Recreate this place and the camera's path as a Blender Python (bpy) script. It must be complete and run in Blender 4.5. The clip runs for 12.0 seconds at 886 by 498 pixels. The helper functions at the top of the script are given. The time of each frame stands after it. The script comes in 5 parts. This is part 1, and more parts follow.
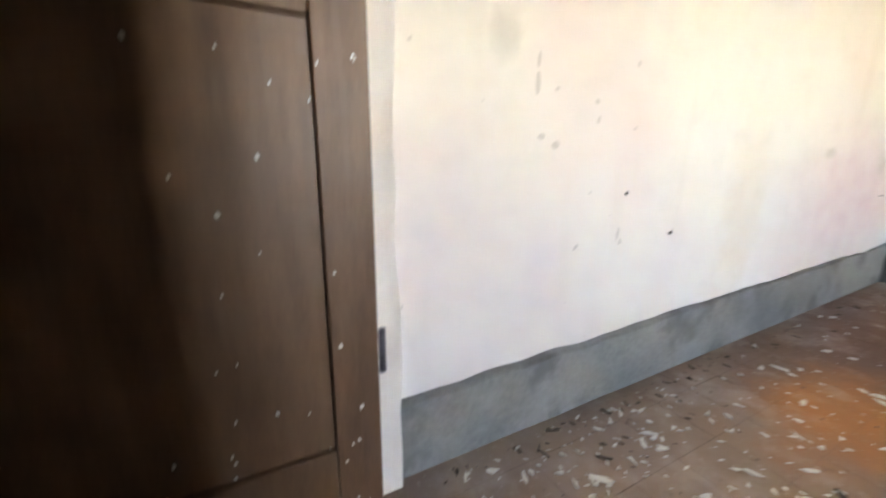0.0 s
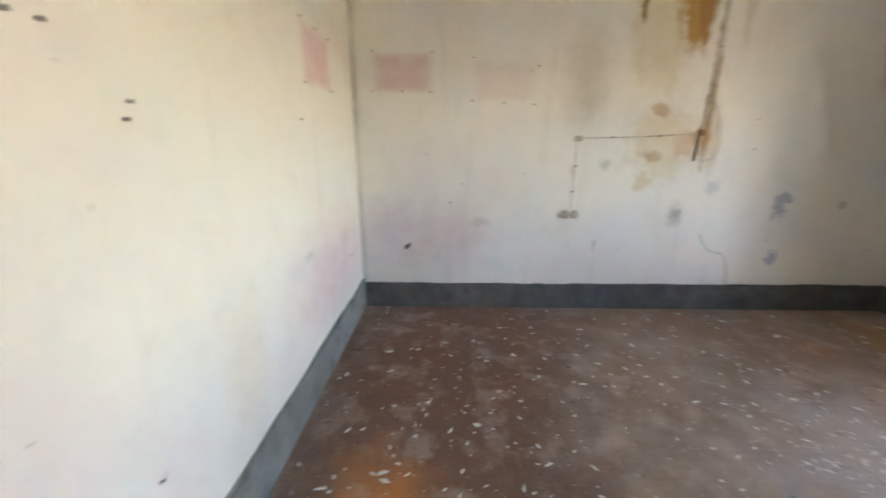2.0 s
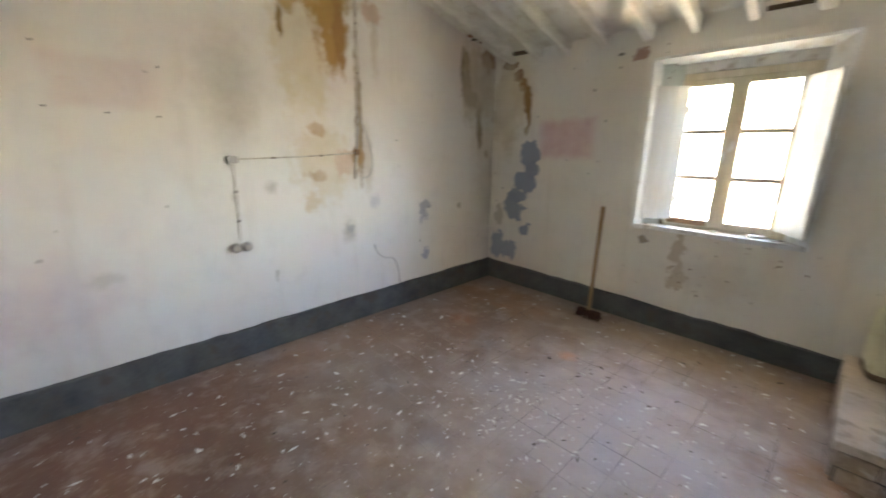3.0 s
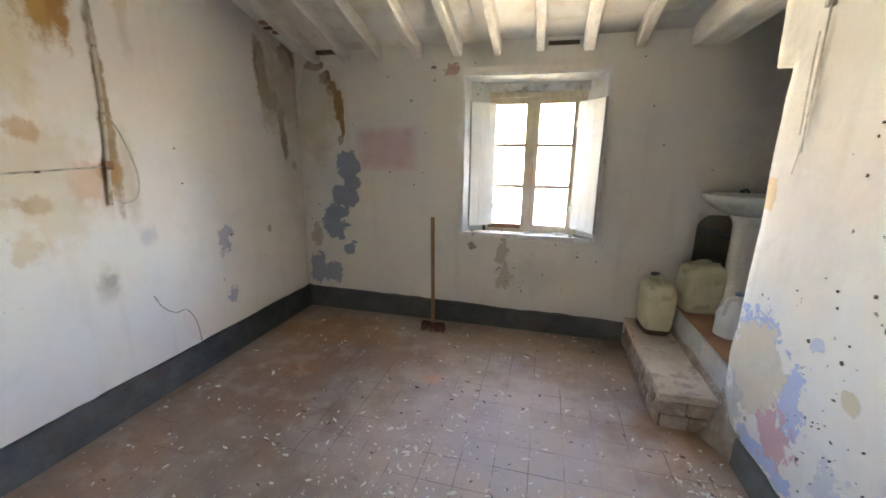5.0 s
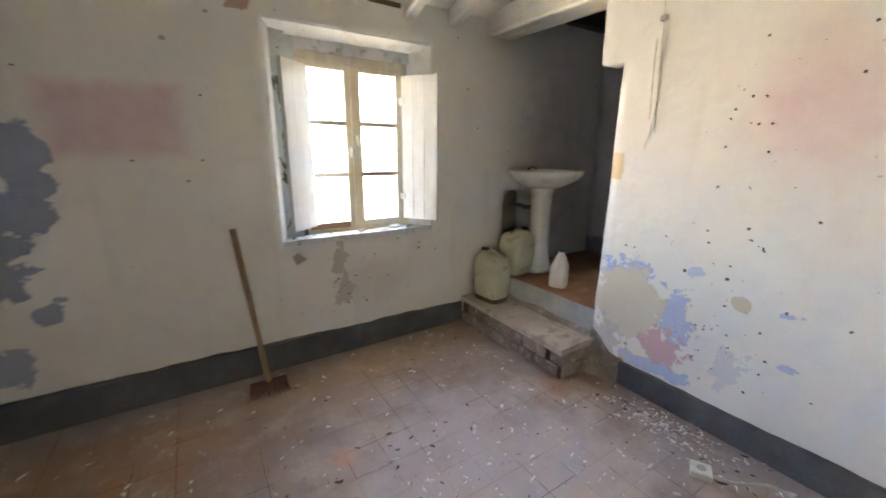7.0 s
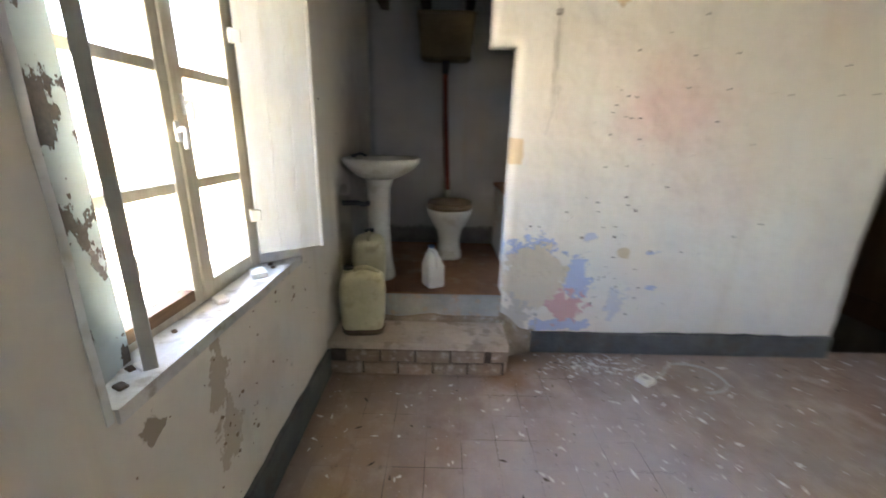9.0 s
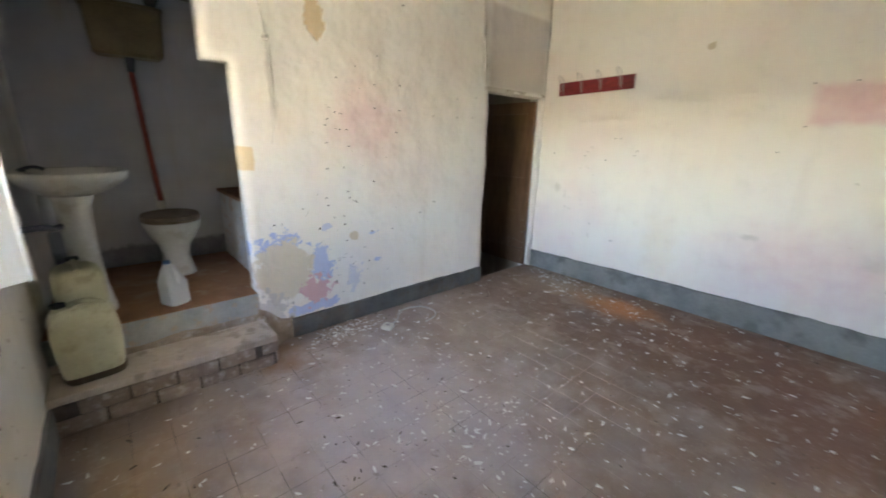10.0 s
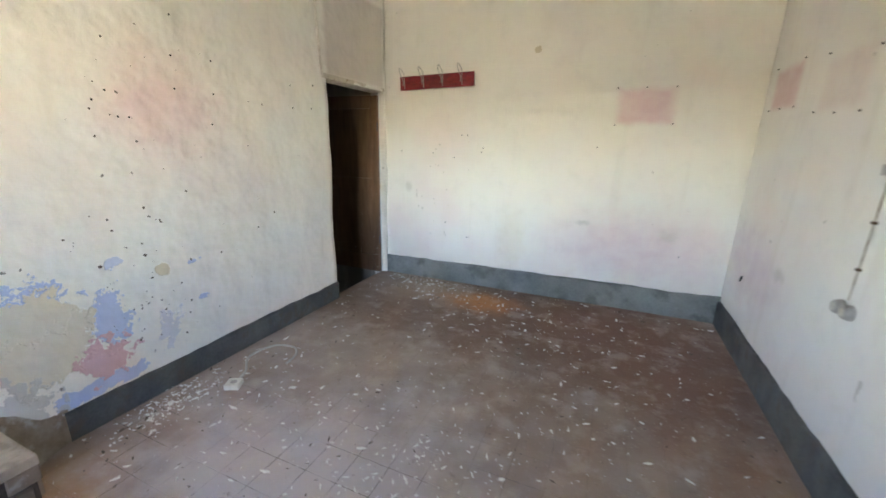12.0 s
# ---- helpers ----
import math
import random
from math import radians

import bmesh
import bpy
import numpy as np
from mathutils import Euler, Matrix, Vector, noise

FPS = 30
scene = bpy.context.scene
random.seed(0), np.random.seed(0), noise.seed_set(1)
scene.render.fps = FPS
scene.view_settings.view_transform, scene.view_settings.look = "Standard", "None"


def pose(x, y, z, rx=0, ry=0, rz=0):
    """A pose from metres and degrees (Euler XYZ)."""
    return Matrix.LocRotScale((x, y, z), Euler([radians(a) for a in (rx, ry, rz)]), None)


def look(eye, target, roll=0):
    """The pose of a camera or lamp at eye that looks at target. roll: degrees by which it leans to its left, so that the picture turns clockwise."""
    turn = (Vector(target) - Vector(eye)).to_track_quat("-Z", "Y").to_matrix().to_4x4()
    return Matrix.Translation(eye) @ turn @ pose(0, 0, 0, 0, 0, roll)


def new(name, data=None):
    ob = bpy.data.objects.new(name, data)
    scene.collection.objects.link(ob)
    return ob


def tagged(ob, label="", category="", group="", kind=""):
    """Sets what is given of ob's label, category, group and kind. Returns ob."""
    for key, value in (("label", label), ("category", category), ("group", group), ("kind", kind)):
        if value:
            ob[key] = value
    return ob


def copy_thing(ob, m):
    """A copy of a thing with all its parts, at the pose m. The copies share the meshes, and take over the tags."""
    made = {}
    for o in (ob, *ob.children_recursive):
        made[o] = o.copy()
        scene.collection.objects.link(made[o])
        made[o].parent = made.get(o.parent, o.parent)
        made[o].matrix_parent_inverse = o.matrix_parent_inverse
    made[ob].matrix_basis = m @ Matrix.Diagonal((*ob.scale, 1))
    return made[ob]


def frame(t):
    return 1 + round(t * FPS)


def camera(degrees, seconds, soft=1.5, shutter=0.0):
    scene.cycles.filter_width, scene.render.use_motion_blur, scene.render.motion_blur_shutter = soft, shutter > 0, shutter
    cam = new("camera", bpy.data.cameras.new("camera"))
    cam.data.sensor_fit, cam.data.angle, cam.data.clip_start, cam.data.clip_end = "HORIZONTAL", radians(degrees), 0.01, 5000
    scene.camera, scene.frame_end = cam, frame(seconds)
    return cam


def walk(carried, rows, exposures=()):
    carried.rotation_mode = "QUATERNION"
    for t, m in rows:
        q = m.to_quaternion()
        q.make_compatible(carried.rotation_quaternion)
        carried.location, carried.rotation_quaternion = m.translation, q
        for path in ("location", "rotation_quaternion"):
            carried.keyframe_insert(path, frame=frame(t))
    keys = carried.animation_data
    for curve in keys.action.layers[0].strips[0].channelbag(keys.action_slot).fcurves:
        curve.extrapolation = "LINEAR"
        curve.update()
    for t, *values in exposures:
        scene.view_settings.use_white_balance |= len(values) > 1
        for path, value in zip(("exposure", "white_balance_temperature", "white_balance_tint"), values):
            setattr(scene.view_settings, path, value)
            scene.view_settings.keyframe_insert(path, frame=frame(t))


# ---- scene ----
cam = camera(98.3, 12.0, soft=1.7, shutter=0.4)
PATH = [
    (0, (-0.266, 0.5, 0.764), (0.644, 2.217, 0.287), 0.5),
    (0.5, (-0.195, 0.483, 1.032), (1.073, 1.946, 0.531), 0.3),
    (1, (-0.031, 0.506, 1.08), (1.584, 1.57, 0.572), 0.2),
    (1.5, (0.106, 0.57, 1.256), (1.956, 1.141, 0.752), 0.1),
    (2, (0.203, 0.51, 1.35), (2.135, 0.56, 0.833), 0.0),
    (2.5, (0.39, 0.359, 1.423), (2.175, -0.37, 0.894), 0.1),
    (3, (0.483, 0.301, 1.504), (1.891, -1.021, 0.985), 0.3),
    (3.5, (0.529, 0.373, 1.543), (1.517, -1.288, 1.027), 0.4),
    (5.5, (1.323, 0.063, 1.484), (1.598, -1.86, 1.01), 0.5),
    (6, (1.655, -0.088, 1.432), (1.527, -2.022, 0.94), 0.3),
    (6.5, (1.951, -0.311, 1.431), (1.389, -2.165, 0.935), 0.2),
    (7, (2.152, -0.568, 1.443), (1.105, -2.197, 0.946), 0.5),
    (8.8, (2.304, -2.273, 1.431), (0.407, -2.549, 0.86), 0.9),
    (9, (2.403, -2.429, 1.445), (0.485, -2.424, 0.878), 1.3),
    (9.5, (2.649, -2.62, 1.502), (0.915, -1.802, 0.932), 1.6),
    (10, (2.799, -2.709, 1.507), (1.351, -1.441, 0.963), 1.4),
    (10.5, (2.898, -2.71, 1.494), (1.694, -1.207, 0.956), 1.3),
    (11, (2.855, -2.681, 1.499), (1.909, -1.003, 0.962), 1.2),
    (11.5, (2.649, -2.648, 1.49), (1.867, -0.885, 0.961), 1.3),
    (12, (2.319, -2.543, 1.463), (1.564, -0.766, 0.943), 1.3),
]
STOPS = [(0, 6.85, 8500, 26), (0.5, 6.5, 8350, 23), (1, 6.25, 8000, 22), (2.5, 6.55, 7600, 21), (3.5, 6.38, 7550, 21), (6.5, 6.40, 7450, 24), (9, 6.18, 7400, 22), (10.5, 6.46, 7250, 20), (12, 6.42, 7200, 18)]
walk(cam, [(t, look(eye, target, roll)) for t, eye, target, roll in PATH], STOPS)

# ---- daylight ----
world = bpy.data.worlds.new("sky")
scene.world = world
world.use_nodes = True
wn = world.node_tree
sky = wn.nodes.new("ShaderNodeTexSky")
sky.sky_type, sky.sun_disc = "NISHITA", False
sky.sun_elevation, sky.sun_rotation = radians(55), radians(20)
wn.nodes["Background"].inputs["Strength"].default_value = 0.15
wn.links.new(sky.outputs["Color"], wn.nodes["Background"].inputs["Color"])
sun = new("sun", bpy.data.lights.new("sun", "SUN"))
sun.data.energy, sun.data.angle, sun.data.color = 5.0, radians(0.5), (1.0, 0.93, 0.82)
sun.matrix_basis = look((4.0, 1.4, 6.0), (0, 0, 0))
# the window's opening guides the sky's light into the room
opening = new("window_opening", bpy.data.lights.new("window_opening", "AREA"))
opening.data.shape, opening.data.size, opening.data.size_y = "RECTANGLE", 0.95, 1.2
opening.matrix_basis = look((1.17, -3.40, 1.46), (1.17, -2.4, 1.46))
opening.data.cycles.is_portal = True

# ---- plan ----
XE, YN, YS = 3.33, 1.243, -3.122
DOOR_Y0, DOOR_Y1, DOOR_Z = 0.292, 1.2, 2.0
OPEN_Y, CUT_Y, CUT_Z, HEAD_Z = -2.02, -2.17, 1.95, 2.29
WX0, WX1, WZ0, WZ1 = 0.622, 1.732, 0.865, 2.16
BACK_X, ALC_N, PLAT_Z, STEP_Z = -1.32, -1.2, 0.415, 0.222


def north(x):
    """The north wall's line, a little out of square."""
    return YN + 0.012 * x


def roof(y):
    return 2.41 + 0.28 * (y - YS)


# ---- materials ----
def mat(name, rough=0.8, metal=0.0):
    m = bpy.data.materials.new(name)
    m.use_nodes = True
    b = m.node_tree.nodes["Principled BSDF"]
    b.inputs["Roughness"].default_value, b.inputs["Metallic"].default_value = rough, metal
    return m, m.node_tree, b


class Net:
    """Short forms for building node trees."""

    def __init__(self, tree):
        self.t = tree

    def add(self, kind, operation="", data_type="", blend_type="", interpolation_type=""):
        n = self.t.nodes.new(kind)
        if operation:
            n.operation = operation
        if data_type:
            n.data_type = data_type
        if blend_type:
            n.blend_type = blend_type
        if interpolation_type:
            n.interpolation_type = interpolation_type
        return n

    def put(self, socket, value):
        if isinstance(value, bpy.types.NodeSocket):
            self.t.links.new(value, socket)
        elif isinstance(value, (tuple, list)) and len(value) == 3 and socket.type == "RGBA":
            socket.default_value = (*value, 1.0)
        else:
            socket.default_value = value

    def math(self, op, a, b=None, c=None, clamp=False):
        n = self.add("ShaderNodeMath", operation=op)
        n.use_clamp = clamp
        for i, v in enumerate((a, b, c)):
            if v is not None:
                self.put(n.inputs[i], v)
        return n.outputs[0]

    def noise(self, vec, scale, detail=4.0, rough=0.55, colour=False, distortion=0.0):
        n = self.add("ShaderNodeTexNoise")
        self.put(n.inputs["Vector"], vec)
        n.inputs["Scale"].default_value, n.inputs["Detail"].default_value = scale, detail
        n.inputs["Roughness"].default_value, n.inputs["Distortion"].default_value = rough, distortion
        return n.outputs["Color" if colour else "Fac"]

    def ramp(self, fac, stops):
        n = self.add("ShaderNodeValToRGB")
        self.put(n.inputs["Fac"], fac)
        e = n.color_ramp.elements
        while len(e) < len(stops):
            e.new(0.5)
        for el, (p, c) in zip(e, stops):
            el.position = p
            el.color = (*c, 1.0) if isinstance(c, tuple) else (c, c, c, 1.0)
        return n.outputs["Color"]

    def mix(self, fac, a, b, mode="MIX"):
        n = self.add("ShaderNodeMix", data_type="RGBA", blend_type=mode)
        self.put(n.inputs[0], fac)
        self.put(n.inputs[6], a)
        self.put(n.inputs[7], b)
        return n.outputs[2]

    def step(self, value, lo, hi):
        n = self.add("ShaderNodeMapRange", interpolation_type="SMOOTHSTEP")
        n.clamp = True
        self.put(n.inputs["Value"], value)
        n.inputs["From Min"].default_value, n.inputs["From Max"].default_value = lo, hi
        return n.outputs["Result"]

    def coords(self):
        return self.add("ShaderNodeTexCoord").outputs["Object"]

    def bump(self, height, strength, distance, bsdf):
        n = self.add("ShaderNodeBump")
        n.inputs["Strength"].default_value, n.inputs["Distance"].default_value = strength, distance
        self.put(n.inputs["Height"], height)
        self.put(bsdf.inputs["Normal"], n.outputs["Normal"])


def surface(name, dark, light, scale=6.0, rough=0.75, metal=0.0, grain=60.0, relief=0.3, stretch=(1, 1, 1), dirt=None, per_piece=0.0):
    """A worn surface: two scales of colour, fine relief, optional dirt in blotches."""
    m, tree, b = mat(name, rough, metal)
    n = Net(tree)
    mp = n.add("ShaderNodeMapping")
    n.put(mp.inputs["Vector"], n.coords())
    mp.inputs["Scale"].default_value = stretch
    v = mp.outputs["Vector"]
    if per_piece:
        off = n.add("ShaderNodeVectorMath", operation="ADD")
        n.put(off.inputs[0], v)
        n.put(off.inputs[1], n.math("MULTIPLY", n.add("ShaderNodeObjectInfo").outputs["Random"], 37.0))
        v = off.outputs[0]
    big, fine = n.noise(v, scale), n.noise(v, grain, 3.0)
    f = n.math("ADD", n.math("MULTIPLY", big, 0.7), n.math("MULTIPLY", fine, 0.3))
    col = n.ramp(f, [(0.32, dark), (0.66, light)])
    if per_piece:
        r = n.add("ShaderNodeObjectInfo").outputs["Random"]
        col = n.mix(n.math("MULTIPLY", r, per_piece), col, tuple(c * 0.55 for c in dark))
    if dirt:
        col = n.mix(n.math("MULTIPLY", n.step(n.noise(v, scale * 1.7, 6.0), 0.52, 0.68), 0.8), col, dirt)
    n.put(b.inputs["Base Color"], col)
    n.put(b.inputs["Roughness"], n.math("ADD", n.math("MULTIPLY", fine, 0.2), rough - 0.1))
    n.bump(f, relief, 0.004, b)
    return m


def peeling(name, paint, under):
    """Old paint in scales that have dropped off in sharp-edged patches."""
    m, tree, b = mat(name, 0.75)
    n = Net(tree)
    co = n.coords()
    mp = n.add("ShaderNodeMapping")
    n.put(mp.inputs["Vector"], co)
    mp.inputs["Scale"].default_value = (1.0, 1.0, 0.55)
    big, small, fine = n.noise(mp.outputs["Vector"], 11.0, 5.0, 0.6), n.noise(co, 34.0, 4.0, 0.6), n.noise(co, 90.0, 3.0)
    gone = n.step(n.math("ADD", n.math("MULTIPLY", big, 0.8), n.math("MULTIPLY", small, 0.2)), 0.535, 0.55)
    worn = n.step(n.noise(co, 6.0, 4.0), 0.45, 0.7)
    col = n.mix(n.math("MULTIPLY", worn, 0.6), paint, tuple(c * 0.78 for c in paint))
    col = n.mix(gone, col, n.mix(fine, under, tuple(c * 2.2 for c in under)))
    n.put(b.inputs["Base Color"], col)
    n.bump(n.math("SUBTRACT", n.math("MULTIPLY", fine, 0.2), gone), 0.8, 0.004, b)
    return m


def plaster(name, horizontal, base, patches, tint=(0.80, 0.70, 0.66), pits=0.5, soil=0.35, flecks=0.5, relief=0.006, lumps=0.8):
    """Old limewash on uneven plaster. horizontal: the axis along the wall. patches: rows of
    (u, v, half width, half height, colour, kind, ragged, strength); kind 'box', 'wash', 'oval', 'stain', 'flake' or 'crumble'."""
    m, tree, b = mat(name, 0.88)
    n = Net(tree)
    co = n.coords()
    sep = n.add("ShaderNodeSeparateXYZ")
    n.put(sep.inputs[0], co)
    u0, v0 = sep.outputs[horizontal], sep.outputs[2]
    wc = n.add("ShaderNodeSeparateColor")
    n.put(wc.inputs[0], n.noise(co, 9.0, 6.0, 0.62, True))
    wu, wv = n.math("SUBTRACT", wc.outputs[0], 0.5), n.math("SUBTRACT", wc.outputs[1], 0.5)
    cloud = n.noise(co, 1.1, 3.0)
    mott = n.noise(co, 7.0, 6.0, 0.6)
    fine = n.noise(co, 70.0, 3.0)
    crumb = n.noise(co, 16.0, 5.0, 0.65)
    streakmap = n.add("ShaderNodeMapping")
    n.put(streakmap.inputs["Vector"], co)
    streakmap.inputs["Scale"].default_value = (3.0, 3.0, 0.35)
    streak = n.noise(streakmap.outputs["Vector"], 2.2, 4.0)
    col = n.mix(n.step(cloud, 0.45, 0.75), base, tint)
    col = n.mix(n.math("MULTIPLY", n.step(mott, 0.5, 0.72), 0.30), col, tuple(c * 0.86 for c in base))
    col = n.mix(n.math("MULTIPLY", n.step(streak, 0.55, 0.75), soil), col, (0.56, 0.50, 0.40))
    # small chips and pits
    vo = n.add("ShaderNodeTexVoronoi")
    wv3 = n.add("ShaderNodeVectorMath", operation="MULTIPLY_ADD")
    n.put(wv3.inputs[0], n.noise(co, 40.0, 3.0, 0.6, True))
    wv3.inputs[1].default_value = (0.03, 0.03, 0.03)
    n.put(wv3.inputs[2], co)
    n.put(vo.inputs["Vector"], wv3.outputs[0])
    vo.inputs["Scale"].default_value = 7.0
    rnd = n.add("ShaderNodeSeparateColor")
    n.put(rnd.inputs[0], vo.outputs["Color"])
    size = n.math("MULTIPLY", n.math("POWER", rnd.outputs[0], 4.0), 0.085)
    size = n.math("MULTIPLY", size, n.step(n.noise(co, 1.8, 2.0), 0.42, 0.62))
    pit = n.step(n.math("SUBTRACT", size, vo.outputs["Distance"]), 0.0, 0.012)
    pitcol = n.mix(n.step(rnd.outputs[1], 0.3, 0.8), (0.30, 0.27, 0.24), (0.50, 0.44, 0.36))
    col = n.mix(n.math("MULTIPLY", pit, pits), col, pitcol)
    depth = n.math("MULTIPLY", pit, -0.6 * pits)
    fl = n.add("ShaderNodeTexVoronoi")
    n.put(fl.inputs["Vector"], wv3.outputs[0])
    fl.inputs["Scale"].default_value = 13.0
    fr = n.add("ShaderNodeSeparateColor")
    n.put(fr.inputs[0], fl.outputs["Color"])
    speck = n.math("MULTIPLY", n.math("POWER", fr.outputs[2], 3.5), n.math("MULTIPLY", n.step(n.noise(co, 1.3, 3.0), 0.46, 0.62), 0.20))
    fleck = n.step(n.math("SUBTRACT", speck, fl.outputs["Distance"]), 0.0, 0.02)
    col = n.mix(n.math("MULTIPLY", fleck, flecks), col, (0.13, 0.11, 0.10))
    for u, v, hu, hv, colour, kind, ragged, strength in patches:
        a = n.math("DIVIDE", n.math("SUBTRACT", n.math("MULTIPLY_ADD", wu, ragged, u0), u), hu)
        c = n.math("DIVIDE", n.math("SUBTRACT", n.math("MULTIPLY_ADD", wv, ragged, v0), v), hv)
        if kind in ("box", "wash"):
            d = n.math("MAXIMUM", n.math("ABSOLUTE", a), n.math("ABSOLUTE", c))
        else:
            d = n.math("SQRT", n.math("ADD", n.math("MULTIPLY", a, a), n.math("MULTIPLY", c, c)))
        if kind == "flake":
            d = n.math("ADD", d, n.math("MULTIPLY", n.math("SUBTRACT", crumb, 0.5), 1.1))
        if kind == "crumble":
            d = n.math("ADD", d, n.math("MULTIPLY", n.math("SUBTRACT", crumb, 0.5), 3.2))
        if kind == "stain":
            d = n.math("ADD", d, n.math("MULTIPLY", n.math("SUBTRACT", streak, 0.5), 1.5))
            d = n.math("ADD", d, n.math("MULTIPLY", n.math("SUBTRACT", crumb, 0.5), 1.0))
        soft = {"box": 0.10, "oval": 0.75, "flake": 0.05, "crumble": 0.08, "wash": 0.35, "stain": 0.45}[kind]
        mask = n.math("SUBTRACT", 1.0, n.step(d, 1.0 - soft, 1.0 + soft * 0.4))
        k = n.math("MULTIPLY", mask, strength)
        if kind in ("oval", "wash", "stain"):
            k = n.math("MULTIPLY", k, n.math("ADD", n.math("MULTIPLY", mott, 1.1), 0.35), clamp=True)
        col = n.mix(k, col, n.mix(n.math("MULTIPLY", mott, 0.5), colour, tuple(x * 0.78 for x in colour)))
        if kind in ("flake", "crumble"):
            depth = n.math("SUBTRACT", depth, n.math("MULTIPLY", mask, 0.8))
    n.put(b.inputs["Base Color"], col)
    depth = n.math("ADD", depth, n.math("MULTIPLY", n.noise(co, 6.0, 2.0, 0.5), lumps))
    h = n.math("ADD", n.math("MULTIPLY", mott, 0.65), n.math("ADD", n.math("MULTIPLY", fine, 0.12), depth))
    n.bump(h, 0.6, relief, b)
    return m


WHITE = (0.80, 0.77, 0.70)
BLUE, TAN = (0.45, 0.55, 0.77), (0.74, 0.67, 0.54)
BROWN, RUST, SMOKE = (0.40, 0.27, 0.12), (0.36, 0.17, 0.07), (0.40, 0.37, 0.29)
SLATE = (0.30, 0.34, 0.43)
M_NORTH = plaster("limewash_north", 0, (0.83, 0.80, 0.72), [
    (2.52, 1.82, 0.23, 0.15, (0.80, 0.58, 0.58), "wash", 0.05, 0.95),
    (2.6, 0.60, 0.85, 0.38, (0.80, 0.64, 0.62), "oval", 0.2, 0.95),
    (0.75, 1.70, 0.45, 0.22, (0.82, 0.72, 0.68), "oval", 0.2, 0.4),
    (1.45, 0.55, 0.16, 0.40, (0.78, 0.62, 0.42), "oval", 0.2, 0.30),
    (1.59, 2.32, 0.03, 0.03, (0.60, 0.52, 0.36), "flake", 0.05, 0.8),
    (0.28, 1.02, 0.04, 0.06, SMOKE, "oval", 0.1, 0.35),
    (2.13, 0.79, 0.07, 0.03, SMOKE, "oval", 0.1, 0.4),
    (2.84, 0.73, 0.10, 0.07, SMOKE, "oval", 0.15, 0.25),
    (0.60, 1.43, 0.0135, 0.0079, (0.42, 0.38, 0.33), "flake", 0.035, 0.45),
    (0.64, 1.48, 0.0112, 0.0063, (0.42, 0.38, 0.33), "flake", 0.035, 0.45),
    (0.54, 1.25, 0.0090, 0.0063, (0.42, 0.38, 0.33), "flake", 0.035, 0.45),
    (0.63, 1.26, 0.0054, 0.0116, (0.42, 0.38, 0.33), "flake", 0.035, 0.45),
    (0.69, 1.19, 0.0054, 0.0105, (0.42, 0.38, 0.33), "flake", 0.035, 0.45),
    (0.59, 0.86, 0.0054, 0.0105, (0.42, 0.38, 0.33), "flake", 0.035, 0.45),
    (0.40, 0.81, 0.0099, 0.0063, (0.42, 0.38, 0.33), "flake", 0.035, 0.45),
    (0.45, 0.79, 0.0126, 0.0105, (0.42, 0.38, 0.33), "flake", 0.035, 0.45),
    (0.38, 0.93, 0.0067, 0.0263, (0.42, 0.38, 0.33), "flake", 0.035, 0.45),
    (0.38, 0.98, 0.0054, 0.0158, (0.42, 0.38, 0.33), "flake", 0.035, 0.45),
    (0.72, 0.54, 0.0045, 0.0210, (0.42, 0.38, 0.33), "flake", 0.035, 0.45),
    (0.73, 1.01, 0.0063, 0.0073, (0.42, 0.38, 0.33), "flake", 0.035, 0.45),
    (1.00, 0.52, 0.0054, 0.0105, (0.42, 0.38, 0.33), "flake", 0.035, 0.45),
    (0.60, 1.27, 0.0090, 0.0042, (0.42, 0.38, 0.33), "flake", 0.035, 0.45),
    (0.97, 1.23, 0.0036, 0.0105, (0.42, 0.38, 0.33), "flake", 0.035, 0.45),
    (0.58, 0.90, 0.0081, 0.0053, (0.42, 0.38, 0.33), "flake", 0.035, 0.45),
    (0.75, 0.84, 0.0067, 0.0053, (0.42, 0.38, 0.33), "flake", 0.035, 0.45),
    (0.44, 0.92, 0.0081, 0.0053, (0.42, 0.38, 0.33), "flake", 0.035, 0.45),
], pits=0.45, soil=0.12, flecks=0.3)
